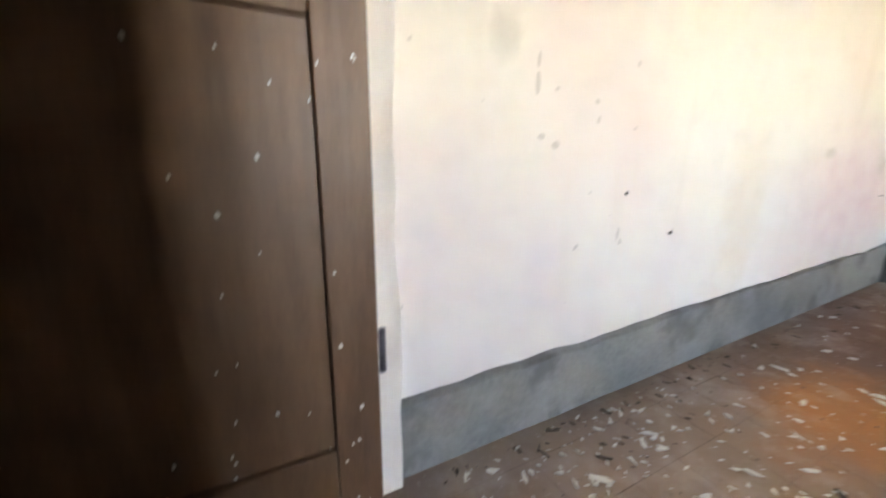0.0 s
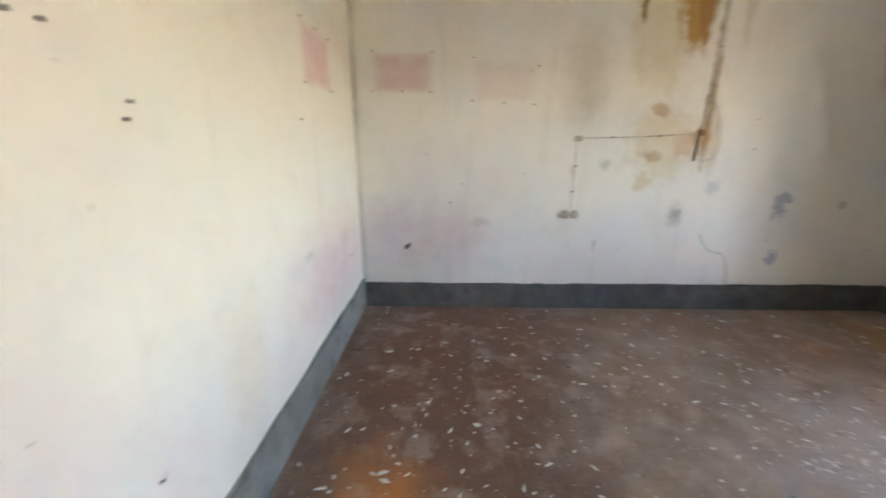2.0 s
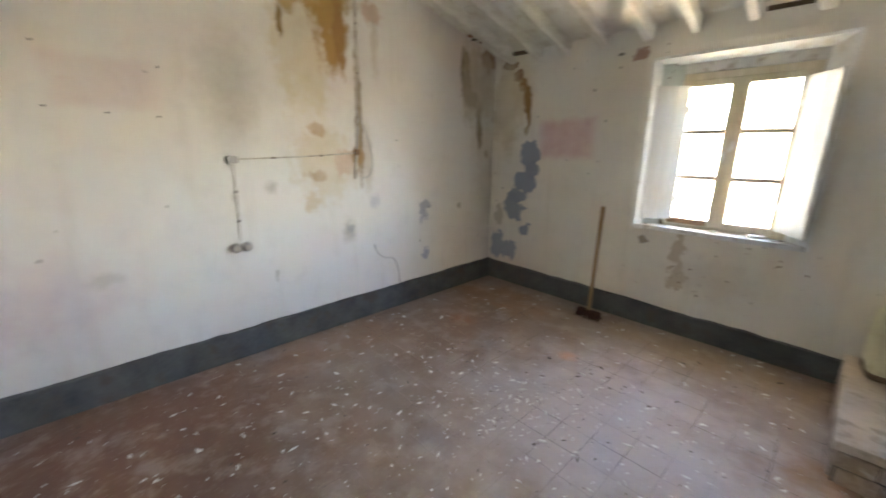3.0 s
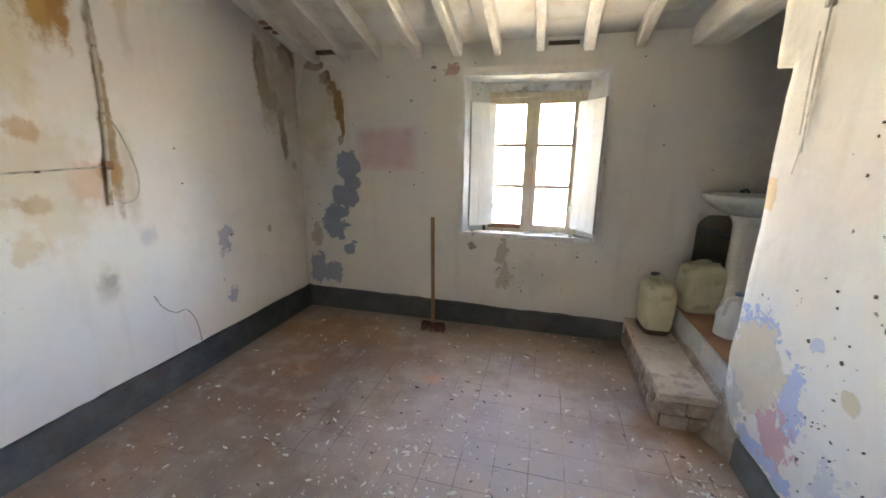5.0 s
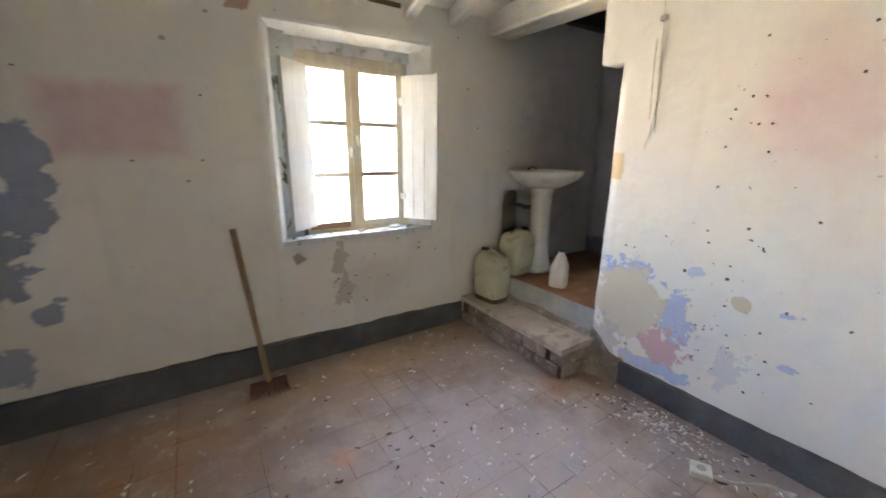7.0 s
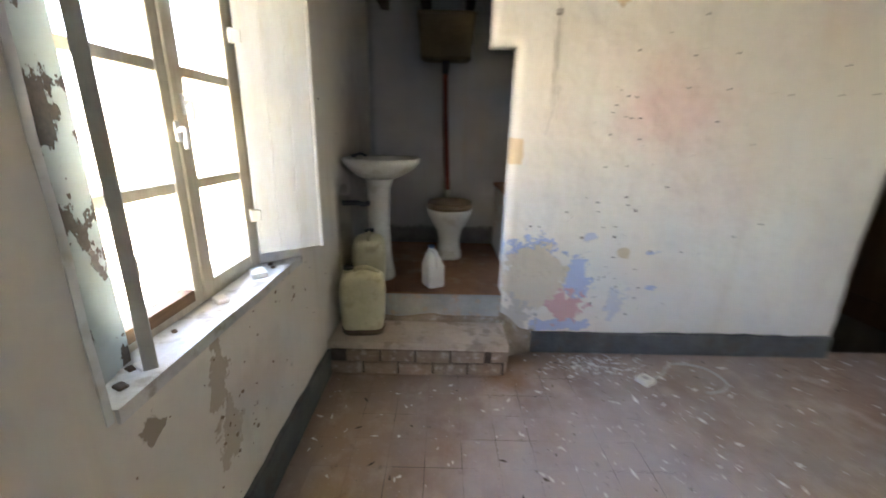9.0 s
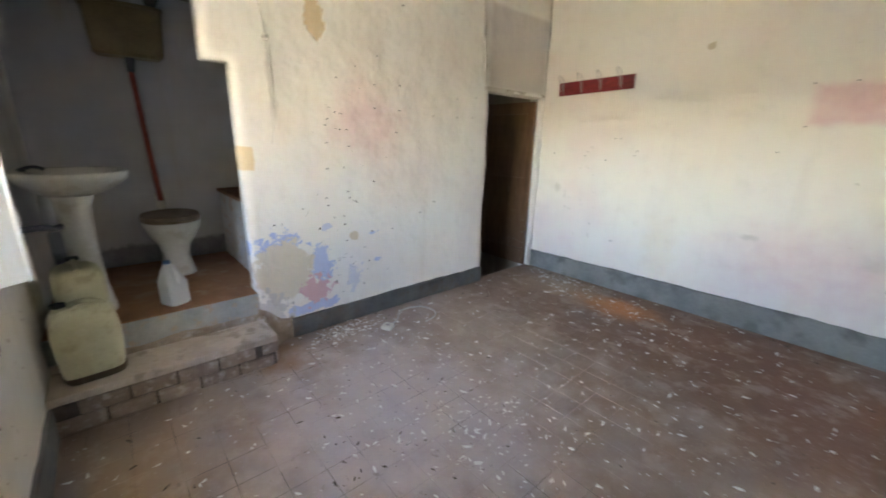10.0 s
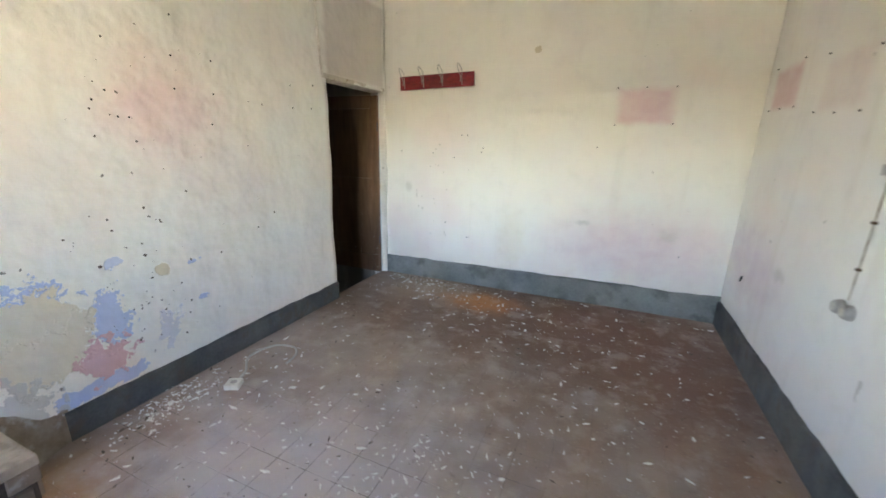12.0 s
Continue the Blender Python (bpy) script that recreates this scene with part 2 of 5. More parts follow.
M_EAST = plaster("limewash_east", 1, (0.83, 0.81, 0.76), [
    (0.90, 1.89, 0.23, 0.14, (0.76, 0.56, 0.56), "wash", 0.06, 0.9),
    (0.12, 1.82, 0.24, 0.14, (0.79, 0.67, 0.65), "wash", 0.06, 0.6),
    (0.75, 0.66, 0.65, 0.30, (0.74, 0.62, 0.64), "oval", 0.25, 0.8),
    (-1.00, 2.15, 0.24, 0.45, (0.74, 0.64, 0.43), "stain", 0.3, 0.7),
    (-1.15, 2.62, 0.36, 0.26, (0.50, 0.32, 0.13), "stain", 0.3, 1.1),
    (-1.24, 2.36, 0.13, 0.40, (0.50, 0.30, 0.11), "stain", 0.16, 1.2),
    (-1.30, 2.30, 0.05, 0.25, (0.40, 0.21, 0.08), "stain", 0.12, 1.0),
    (-0.86, 2.32, 0.025, 0.10, (0.34, 0.22, 0.09), "stain", 0.06, 1.1),
    (-0.93, 2.48, 0.10, 0.14, (0.54, 0.37, 0.16), "stain", 0.16, 1.0),
    (-1.58, 2.50, 0.10, 0.08, (0.68, 0.47, 0.36), "stain", 0.16, 0.9),
    (-1.12, 1.36, 0.26, 0.34, (0.75, 0.66, 0.50), "stain", 0.25, 0.8),
    (-1.29, 1.37, 0.13, 0.13, (0.72, 0.52, 0.39), "stain", 0.16, 0.85),
    (-1.06, 1.62, 0.08, 0.055, (0.60, 0.40, 0.22), "stain", 0.12, 0.9),
    (-1.04, 1.28, 0.10, 0.045, (0.58, 0.42, 0.26), "stain", 0.12, 0.85),
    (-0.98, 1.08, 0.06, 0.10, (0.72, 0.60, 0.42), "stain", 0.15, 0.8),
    (-0.50, 1.82, 0.20, 0.42, (0.50, 0.46, 0.38), "oval", 0.2, 0.55),
    (-2.66, 2.2, 0.075, 0.196, (0.25, 0.185, 0.10), "stain", 0.12, 1.1),
    (-2.7, 2.04, 0.075, 0.112, (0.25, 0.185, 0.10), "stain", 0.12, 1.0),
    (-2.79, 1.97, 0.075, 0.098, (0.25, 0.185, 0.10), "stain", 0.10, 1.0),
    (-2.88, 1.81, 0.06, 0.154, (0.25, 0.185, 0.10), "stain", 0.10, 1.0),
    (-2.905, 1.63, 0.053, 0.168, (0.25, 0.185, 0.10), "stain", 0.08, 1.2),
    (-3.01, 1.42, 0.04, 0.05, (0.42, 0.36, 0.24), "stain", 0.08, 0.9),
    (-3.02, 2.36, 0.15, 0.112, RUST, "stain", 0.12, 1.2),
    (-2.90, 2.10, 0.30, 0.40, (0.62, 0.53, 0.40), "stain", 0.3, 0.8),
    (-3.05, 1.5, 0.30, 0.9, (0.62, 0.56, 0.45), "oval", 0.3, 0.5),
    (-1.43, 1.80, 0.035, 0.62, (0.40, 0.29, 0.17), "stain", 0.06, 1.1),
    (-1.40, 1.42, 0.07, 0.07, (0.48, 0.29, 0.14), "stain", 0.08, 1.2),
    (-1.50, 1.40, 0.05, 0.30, (0.60, 0.52, 0.40), "oval", 0.12, 0.7),
    (-1.60, 2.30, 0.04, 0.30, (0.60, 0.52, 0.40), "oval", 0.12, 0.6),
    (-1.30, 0.84, 0.04, 0.05, (0.46, 0.50, 0.60), "crumble", 0.2, 0.6),
    (-2.12, 0.90, 0.06, 0.09, (0.40, 0.42, 0.48), "crumble", 0.2, 0.7),
    (-2.13, 0.45, 0.045, 0.06, (0.42, 0.46, 0.56), "crumble", 0.10, 0.8),
    (-0.66, 0.56, 0.012, 0.05, SMOKE, "flake", 0.12, 0.5),
    (-1.29, 0.81, 0.07, 0.12, SMOKE, "oval", 0.16, 0.6),
    (-1.55, 1.02, 0.06, 0.07, SLATE, "oval", 0.16, 0.4),
    (-0.69, 1.22, 0.06, 0.05, SMOKE, "oval", 0.12, 0.5),
    (-0.45, 1.15, 0.03, 0.05, SMOKE, "oval", 0.12, 0.4),
    (0.30, 0.75, 0.10, 0.05, SMOKE, "oval", 0.12, 0.35),
    (-2.6, 0.9, 0.03, 0.04, SMOKE, "flake", 0.08, 0.6),
], tint=(0.80, 0.74, 0.71), pits=0.4, soil=0.22)
M_SOUTH = plaster("limewash_south", 0, (0.76, 0.73, 0.66), [
    (2.44, 1.575, 0.30, 0.19, (0.70, 0.48, 0.48), "wash", 0.07, 0.85),
    (2.83, 1.42, 0.12, 0.14, SLATE, "flake", 0.16, 0.95),
    (2.79, 1.28, 0.08, 0.10, SLATE, "flake", 0.12, 0.95),
    (2.87, 1.14, 0.15, 0.11, SLATE, "flake", 0.12, 0.95),
    (2.98, 0.99, 0.13, 0.07, SLATE, "flake", 0.14, 0.95),
    (3.01, 0.88, 0.12, 0.15, SLATE, "flake", 0.24, 0.95),
    (2.85, 0.63, 0.06, 0.055, SLATE, "flake", 0.12, 0.95),
    (2.80, 0.70, 0.03, 0.02, SLATE, "flake", 0.08, 0.9),
    (3.04, 0.38, 0.10, 0.11, SLATE, "flake", 0.25, 0.85),
    (3.22, 0.40, 0.09, 0.17, SLATE, "flake", 0.25, 0.85),
    (3.2, 0.75, 0.05, 0.12, SMOKE, "flake", 0.2, 0.6),
    (2.95, 2.05, 0.13, 0.26, (0.58, 0.47, 0.33), "oval", 0.12, 0.6),
    (3.13, 2.31, 0.10, 0.045, (0.20, 0.08, 0.03), "flake", 0.12, 0.9),
    (3.02, 2.2, 0.069, 0.058, (0.22, 0.07, 0.022), "flake", 0.10, 0.95),
    (2.97, 2.11, 0.05, 0.078, (0.32, 0.16, 0.05), "flake", 0.10, 0.95),
    (2.9, 1.98, 0.043, 0.13, (0.34, 0.20, 0.075), "flake", 0.10, 0.95),
    (2.868, 1.83, 0.027, 0.156, (0.34, 0.20, 0.075), "flake", 0.07, 0.95),
    (2.888, 1.65, 0.024, 0.055, (0.46, 0.38, 0.24), "flake", 0.12, 0.85),
    (3.14, 1.9, 0.22, 0.5, (0.60, 0.54, 0.42), "stain", 0.3, 0.7),
    (1.835, 2.215, 0.06, 0.045, (0.42, 0.24, 0.18), "crumble", 0.08, 0.85),
    (1.635, 0.75, 0.04, 0.035, (0.36, 0.30, 0.23), "crumble", 0.04, 0.9),
    (1.37, 0.70, 0.05, 0.13, (0.54, 0.46, 0.35), "crumble", 0.10, 0.85),
    (1.34, 0.47, 0.07, 0.11, (0.54, 0.46, 0.35), "crumble", 0.2, 0.75),
    (1.1, 0.5, 0.30, 0.18, (0.55, 0.48, 0.38), "oval", 0.4, 0.35),
    # darkens the alcove stretch of this wall in a broad soft oval
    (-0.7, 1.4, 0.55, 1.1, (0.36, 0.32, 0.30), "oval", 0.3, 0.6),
    (2.0, 2.24, 0.03, 0.015, (0.2, 0.18, 0.16), "flake", 0.03, 0.8),
], tint=(0.74, 0.70, 0.62), pits=0.5, soil=0.3, flecks=0.55)
M_WEST = plaster("limewash_west", 1, (0.82, 0.80, 0.74), [
    (-1.08, 1.62, 0.38, 0.30, (0.82, 0.60, 0.59), "oval", 0.3, 0.75),
    (-0.75, 1.25, 0.45, 0.45, (0.82, 0.70, 0.66), "oval", 0.3, 0.5),
    (-1.83, 0.70, 0.18, 0.13, BLUE, "crumble", 0.16, 0.95),
    (-1.53, 0.54, 0.09, 0.15, BLUE, "crumble", 0.22, 0.85),
    (-1.62, 0.20, 0.22, 0.05, BLUE, "flake", 0.14, 0.85),
    (-1.82, 0.55, 0.21, 0.24, TAN, "flake", 0.16, 1.0),
    (-1.58, 0.34, 0.12, 0.11, (0.72, 0.45, 0.47), "crumble", 0.16, 0.95),
    (-1.95, 0.22, 0.14, 0.18, (0.56, 0.56, 0.54), "crumble", 0.2, 0.8),
    (-1.24, 0.74, 0.042, 0.038, (0.70, 0.60, 0.42), "flake", 0.05, 0.9),
    (-1.05, 0.74, 0.038, 0.014, BLUE, "crumble", 0.06, 0.85),
    (-1.03, 0.50, 0.035, 0.016, BLUE, "crumble", 0.06, 0.8),
    (-1.47, 0.84, 0.05, 0.03, BLUE, "flake", 0.08, 0.6),
    (-1.25, 0.36, 0.06, 0.10, (0.60, 0.64, 0.74), "crumble", 0.3, 0.6),
    (-2.0, 1.36, 0.05, 0.08, (0.78, 0.60, 0.36), "box", 0.05, 0.9),
    (-1.47, 2.30, 0.075, 0.13, (0.68, 0.54, 0.34), "flake", 0.14, 0.95),
    (-1.8, 1.9, 0.02, 0.25, SMOKE, "oval", 0.03, 0.35),
    (0.1, 0.8, 0.2, 0.7, (0.62, 0.58, 0.56), "oval", 0.3, 0.3),
    (0.75, 2.4, 0.46, 0.38, (0.64, 0.58, 0.52), "box", 0.03, 0.8),
], tint=(0.82, 0.75, 0.68), pits=0.7, soil=0.18, flecks=0.85, relief=0.010, lumps=2.8)
# grey alcove wall with a darker band along its foot
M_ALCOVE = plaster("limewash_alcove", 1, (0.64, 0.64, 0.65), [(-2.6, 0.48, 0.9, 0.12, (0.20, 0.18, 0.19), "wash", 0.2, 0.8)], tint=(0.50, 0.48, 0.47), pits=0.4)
# niche back, darker and browner than the wall round it
M_NICHE = surface("dark_olive_plaster", (0.20, 0.18, 0.13), (0.34, 0.31, 0.24), 7.0, 0.95)
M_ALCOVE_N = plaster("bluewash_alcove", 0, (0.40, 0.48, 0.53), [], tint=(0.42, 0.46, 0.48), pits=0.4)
# stairwell plaster, the shade beyond the door put into its colour
M_STAIR_SHADE = plaster("limewash_stair_shade", 0, (0.24, 0.21, 0.18), [], tint=(0.20, 0.17, 0.15))
M_CEIL = surface("whitewashed_boards", (0.70, 0.67, 0.60), (0.83, 0.81, 0.75), 3.0, 0.9, dirt=(0.64, 0.58, 0.48))
M_BEAM = surface("whitewashed_wood", (0.62, 0.58, 0.50), (0.84, 0.81, 0.75), 4.0, 0.85, grain=30.0, stretch=(4, 0.8, 4), relief=0.35, dirt=(0.66, 0.61, 0.53))
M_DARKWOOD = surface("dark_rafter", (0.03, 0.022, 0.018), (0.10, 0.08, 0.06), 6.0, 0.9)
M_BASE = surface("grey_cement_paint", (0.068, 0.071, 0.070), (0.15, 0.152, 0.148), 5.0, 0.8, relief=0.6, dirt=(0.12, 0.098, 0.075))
# paler north skirting paint, with the direct light on it added in
M_BASE_PALE_LIT = surface("pale_lit_cement_paint", (0.155, 0.165, 0.155), (0.30, 0.31, 0.28), 3.0, 0.8, relief=0.5, dirt=(0.13, 0.13, 0.12))
M_DOOR = surface("brown_painted_wood", (0.095, 0.044, 0.020), (0.18, 0.092, 0.046), 5.0, 0.5, stretch=(5, 5, 0.6), relief=0.25, dirt=(0.15, 0.08, 0.042))
M_JAMB = surface("jamb_paint", (0.62, 0.62, 0.60), (0.78, 0.78, 0.76), 8.0, 0.7, dirt=(0.62, 0.42, 0.28))
M_SILL = surface("sill_paint", (0.56, 0.57, 0.56), (0.74, 0.74, 0.72), 7.0, 0.75, relief=0.8, dirt=(0.36, 0.32, 0.26))
M_WINDOW = surface("window_paint", (0.56, 0.49, 0.37), (0.72, 0.65, 0.52), 5.0, 0.6, grain=24.0, stretch=(5, 5, 0.6), relief=0.2)
M_RAIL = surface("bare_window_wood", (0.20, 0.11, 0.06), (0.34, 0.20, 0.11), 9.0, 0.75, stretch=(1, 5, 5))
M_SHUTTER = surface("shutter_paint", (0.52, 0.53, 0.50), (0.62, 0.63, 0.60), 4.0, 0.6, stretch=(4, 4, 0.7), relief=0.15, dirt=(0.56, 0.55, 0.49))
M_REVEAL = surface("white_reveal_paint", (0.72, 0.74, 0.73), (0.84, 0.85, 0.83), 6.0, 0.85, relief=0.5, dirt=(0.66, 0.63, 0.56))
M_PEEL = peeling("peeling_mint_paint", (0.56, 0.63, 0.60), (0.09, 0.07, 0.055))
M_WHITEMETAL = surface("white_metal", (0.70, 0.69, 0.64), (0.82, 0.81, 0.77), 20.0, 0.4)
M_CERAMIC = surface("ceramic", (0.70, 0.69, 0.62), (0.80, 0.79, 0.73), 5.0, 0.25, relief=0.02, dirt=(0.62, 0.58, 0.48))
M_SEAT = surface("brown_seat", (0.18, 0.115, 0.07), (0.34, 0.24, 0.155), 12.0, 0.5)
M_TANK = surface("aged_cistern", (0.20, 0.14, 0.06), (0.34, 0.26, 0.13), 6.0, 0.5)
M_RUSTPIPE = surface("red_pipe", (0.24, 0.045, 0.03), (0.36, 0.08, 0.05), 15.0, 0.5)
M_DARKPIPE = surface("dark_pipe", (0.05, 0.05, 0.06), (0.11, 0.11, 0.13), 15.0, 0.5)
M_JERRY = surface("dusty_green_plastic", (0.52, 0.49, 0.31), (0.68, 0.65, 0.47), 5.0, 0.5, relief=0.1, dirt=(0.42, 0.37, 0.22))
M_SEDIMENT_SHADE = surface("dark_residue_and_shade", (0.07, 0.045, 0.025), (0.16, 0.10, 0.06), 12.0, 0.6)
M_CAP = surface("black_cap", (0.02, 0.02, 0.02), (0.05, 0.05, 0.05), 20.0, 0.5)
M_JUG = surface("white_plastic", (0.74, 0.74, 0.72), (0.84, 0.84, 0.82), 5.0, 0.4, relief=0.05)
M_BLUECAP = surface("blue_cap", (0.12, 0.22, 0.42), (0.18, 0.30, 0.52), 20.0, 0.5)
M_TERRA = surface("terracotta_slab", (0.25, 0.115, 0.06), (0.40, 0.20, 0.11), 5.0, 0.8, dirt=(0.36, 0.24, 0.16))
M_CEMENT = surface("bare_cement", (0.33, 0.34, 0.33), (0.48, 0.49, 0.47), 8.0, 0.9, relief=0.6, dirt=(0.50, 0.38, 0.28))
M_STEPTOP = surface("dusty_step_top", (0.48, 0.39, 0.31), (0.64, 0.54, 0.45), 6.0, 0.9, dirt=(0.34, 0.27, 0.21))
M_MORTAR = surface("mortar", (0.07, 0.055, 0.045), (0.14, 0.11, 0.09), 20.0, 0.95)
M_EARTH = surface("earthy_render", (0.24, 0.18, 0.13), (0.42, 0.35, 0.28), 9.0, 0.95, relief=0.8, dirt=(0.50, 0.47, 0.43))
M_BRICK = surface("old_brick", (0.30, 0.22, 0.17), (0.46, 0.36, 0.29), 14.0, 0.9, relief=0.8, dirt=(0.52, 0.45, 0.39), per_piece=0.5)
M_HANDLE = surface("broom_wood", (0.26, 0.15, 0.07), (0.42, 0.27, 0.14), 10.0, 0.6, stretch=(6, 6, 0.7))
M_BRISTLE = surface("broom_bristle", (0.06, 0.025, 0.018), (0.15, 0.06, 0.04), 40.0, 0.85)
M_REDBOARD = surface("red_painted_board", (0.17, 0.010, 0.014), (0.32, 0.028, 0.030), 9.0, 0.35, stretch=(1, 4, 4), dirt=(0.10, 0.012, 0.012))
M_STEEL = surface("steel_wire", (0.35, 0.34, 0.32), (0.50, 0.49, 0.46), 30.0, 0.4, metal=0.8)
M_NAIL = surface("dark_nail", (0.02, 0.018, 0.016), (0.06, 0.05, 0.045), 40.0, 0.6, metal=0.3)
M_CONDUIT = surface("dusty_conduit", (0.48, 0.44, 0.37), (0.64, 0.60, 0.52), 10.0, 0.7, dirt=(0.34, 0.26, 0.18))
M_SOCKET = surface("grubby_socket", (0.36, 0.33, 0.30), (0.52, 0.49, 0.45), 15.0, 0.5)
M_SOCKETW = surface("white_socket", (0.66, 0.64, 0.56), (0.80, 0.78, 0.70), 15.0, 0.5)
M_CABLE = surface("grey_cable", (0.40, 0.38, 0.34), (0.55, 0.53, 0.48), 15.0, 0.6)
M_FLAKE = surface("plaster_flake", (0.72, 0.70, 0.64), (0.88, 0.87, 0.82), 18.0, 0.9)
M_CRUMB = surface("dark_crumb", (0.05, 0.04, 0.035), (0.18, 0.14, 0.11), 18.0, 0.95)
M_GROUND = surface("dry_ground", (0.41, 0.385, 0.285), (0.54, 0.51, 0.395), 0.4, 0.95)


def floor_material(name, joint=False):
    """Dusty brown cement tiles with stains, broad tone changes and a painted pool of window light at fixed places
    of the room; joint: the dirt between them, trodden level with the tiles but for open stretches on the window's side."""
    m, tree, b = mat(name, 0.85)
    n = Net(tree)
    co = n.add("ShaderNodeNewGeometry").outputs["Position"]
    sep = n.add("ShaderNodeSeparateXYZ")
    n.put(sep.inputs[0], co)
    wc = n.add("ShaderNodeSeparateColor")
    n.put(wc.inputs[0], n.noise(co, 4.0, 6.0, 0.6, True))
    wu, wv = n.math("SUBTRACT", wc.outputs[0], 0.5), n.math("SUBTRACT", wc.outputs[1], 0.5)
    big, mid, fine = n.noise(co, 0.9, 4.0), n.noise(co, 5.0, 6.0, 0.62), n.noise(co, 90.0, 3.0)
    r = n.add("ShaderNodeObjectInfo").outputs["Random"]
    col = n.mix(n.step(big, 0.35, 0.68), (0.319, 0.216, 0.164), (0.422, 0.336, 0.284))
    col = n.mix(n.math("MULTIPLY", r, 0.22), col, (0.241, 0.164, 0.129))
    for x, y, rx, ry, colour, strength in (
        # far end toned darker and browner in broad ovals
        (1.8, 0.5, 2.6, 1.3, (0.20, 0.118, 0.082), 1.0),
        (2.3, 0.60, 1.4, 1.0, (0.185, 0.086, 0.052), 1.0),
        (0.75, 0.85, 0.60, 0.40, (0.40, 0.27, 0.185), 0.8),
        (1.32, 0.80, 0.45, 0.28, (0.52, 0.20, 0.06), 0.95),
        (2.95, 0.10, 0.55, 1.1, (0.22, 0.105, 0.070), 0.8),
        (1.70, -2.12, 0.10, 0.09, (0.776, 0.293, 0.103), 0.8),
        (2.69, -1.99, 0.17, 0.13, (0.724, 0.276, 0.103), 0.75),
        (2.61, -2.5, 0.18, 0.12, (0.690, 0.276, 0.103), 0.55),
        (2.75, -2.65, 0.85, 0.40, (0.414, 0.207, 0.103), 0.7),
        (1.3, -2.85, 1.1, 0.25, (0.414, 0.276, 0.172), 0.65),
        # brown area beside the brick step
        (0.30, -2.0, 0.32, 0.28, (0.345, 0.172, 0.069), 0.85),
        # purplish grey middle, with the window light on it put into the colour
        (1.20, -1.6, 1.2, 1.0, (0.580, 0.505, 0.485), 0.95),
        (0.9, -0.5, 0.7, 0.6, (0.414, 0.328, 0.259), 0.6),
        (3.1, -0.9, 0.35, 0.8, (0.380, 0.207, 0.121), 0.6),
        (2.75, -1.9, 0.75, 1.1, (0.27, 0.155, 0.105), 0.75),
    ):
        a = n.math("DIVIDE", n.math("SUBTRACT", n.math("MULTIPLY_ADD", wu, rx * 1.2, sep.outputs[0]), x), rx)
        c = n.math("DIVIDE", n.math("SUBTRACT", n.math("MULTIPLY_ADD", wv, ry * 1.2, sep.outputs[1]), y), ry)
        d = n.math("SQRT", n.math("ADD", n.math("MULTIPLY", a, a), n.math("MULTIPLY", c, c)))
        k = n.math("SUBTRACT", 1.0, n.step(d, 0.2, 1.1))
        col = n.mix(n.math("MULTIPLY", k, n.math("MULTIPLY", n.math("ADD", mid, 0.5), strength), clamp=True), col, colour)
    col = n.mix(n.math("MULTIPLY", n.step(mid, 0.48, 0.68), 0.40), col, (0.569, 0.475, 0.405))
    col = n.mix(n.math("MULTIPLY", n.step(n.noise(co, 14.0, 5.0, 0.7), 0.60, 0.72), 0.55), col, (0.172, 0.121, 0.095))
    col = n.mix(n.math("MULTIPLY", n.step(n.noise(co, 60.0, 2.0), 0.62, 0.75), 0.30), col, (0.724, 0.638, 0.552))
    if joint:
        wide = n.step(n.math("MULTIPLY", sep.outputs[1], -1.0), 0.7, 1.5)
        gap = n.math("MULTIPLY", n.step(n.noise(co, 2.6, 3.0), 0.49, 0.57), wide)
        col = n.mix(n.math("MULTIPLY_ADD", gap, 0.65, 0.2), col, (0.06, 0.045, 0.035))
    n.put(b.inputs["Base Color"], col)
    n.put(b.inputs["Roughness"], n.math("ADD", n.math("MULTIPLY", mid, 0.30), 0.50))
    n.bump(n.math("ADD", mid, n.math("MULTIPLY", fine, 0.4)), 0.35, 0.003, b)
    return m


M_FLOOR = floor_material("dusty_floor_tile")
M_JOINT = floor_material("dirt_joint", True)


# ---- builders ----
def mesh_object(name, bm, material, parent=None, smooth=False):
    bmesh.ops.recalc_face_normals(bm, faces=bm.faces[:])
    me = bpy.data.meshes.new(name)
    bm.to_mesh(me)
    bm.free()
    me.materials.append(material)
    if smooth:
        me.polygons.foreach_set("use_smooth", [True] * len(me.polygons))
    ob = new(name, me)
    ob.parent = parent
    return ob


def part(name, bm, material, parent, label="", smooth=False):
    ob = mesh_object(name, bm, material, parent, smooth)
    return tagged(ob, label) if label else ob


def thing(name, label, category, m=Matrix(), group=""):
    ob = new(name)
    ob.empty_display_size = 0.1
    ob.matrix_basis = m
    return tagged(ob, label, category, group)


def structure(name, bm, material, label, category, smooth=False):
    return tagged(mesh_object(name, bm, material, None, smooth), label, category, "", "structure")


def add_box(bm, lo, hi, bevel=0.0, wobble=0.0):
    ret = bmesh.ops.create_cube(bm, size=1.0)
    vs = ret["verts"]
    size = Vector(hi) - Vector(lo)
    bmesh.ops.scale(bm, vec=size, verts=vs)
    bmesh.ops.translate(bm, vec=(Vector(hi) + Vector(lo)) / 2, verts=vs)
    if bevel:
        es = list({e for v in vs for e in v.link_edges})
        got = bmesh.ops.bevel(bm, geom=es, offset=bevel, segments=2, affect="EDGES", profile=0.5)
        vs = list({v for f in got["faces"] for v in f.verts})
    if wobble:
        for v in vs:
            v.co += noise.noise_vector(v.co * 5.0) * wobble
    return bm


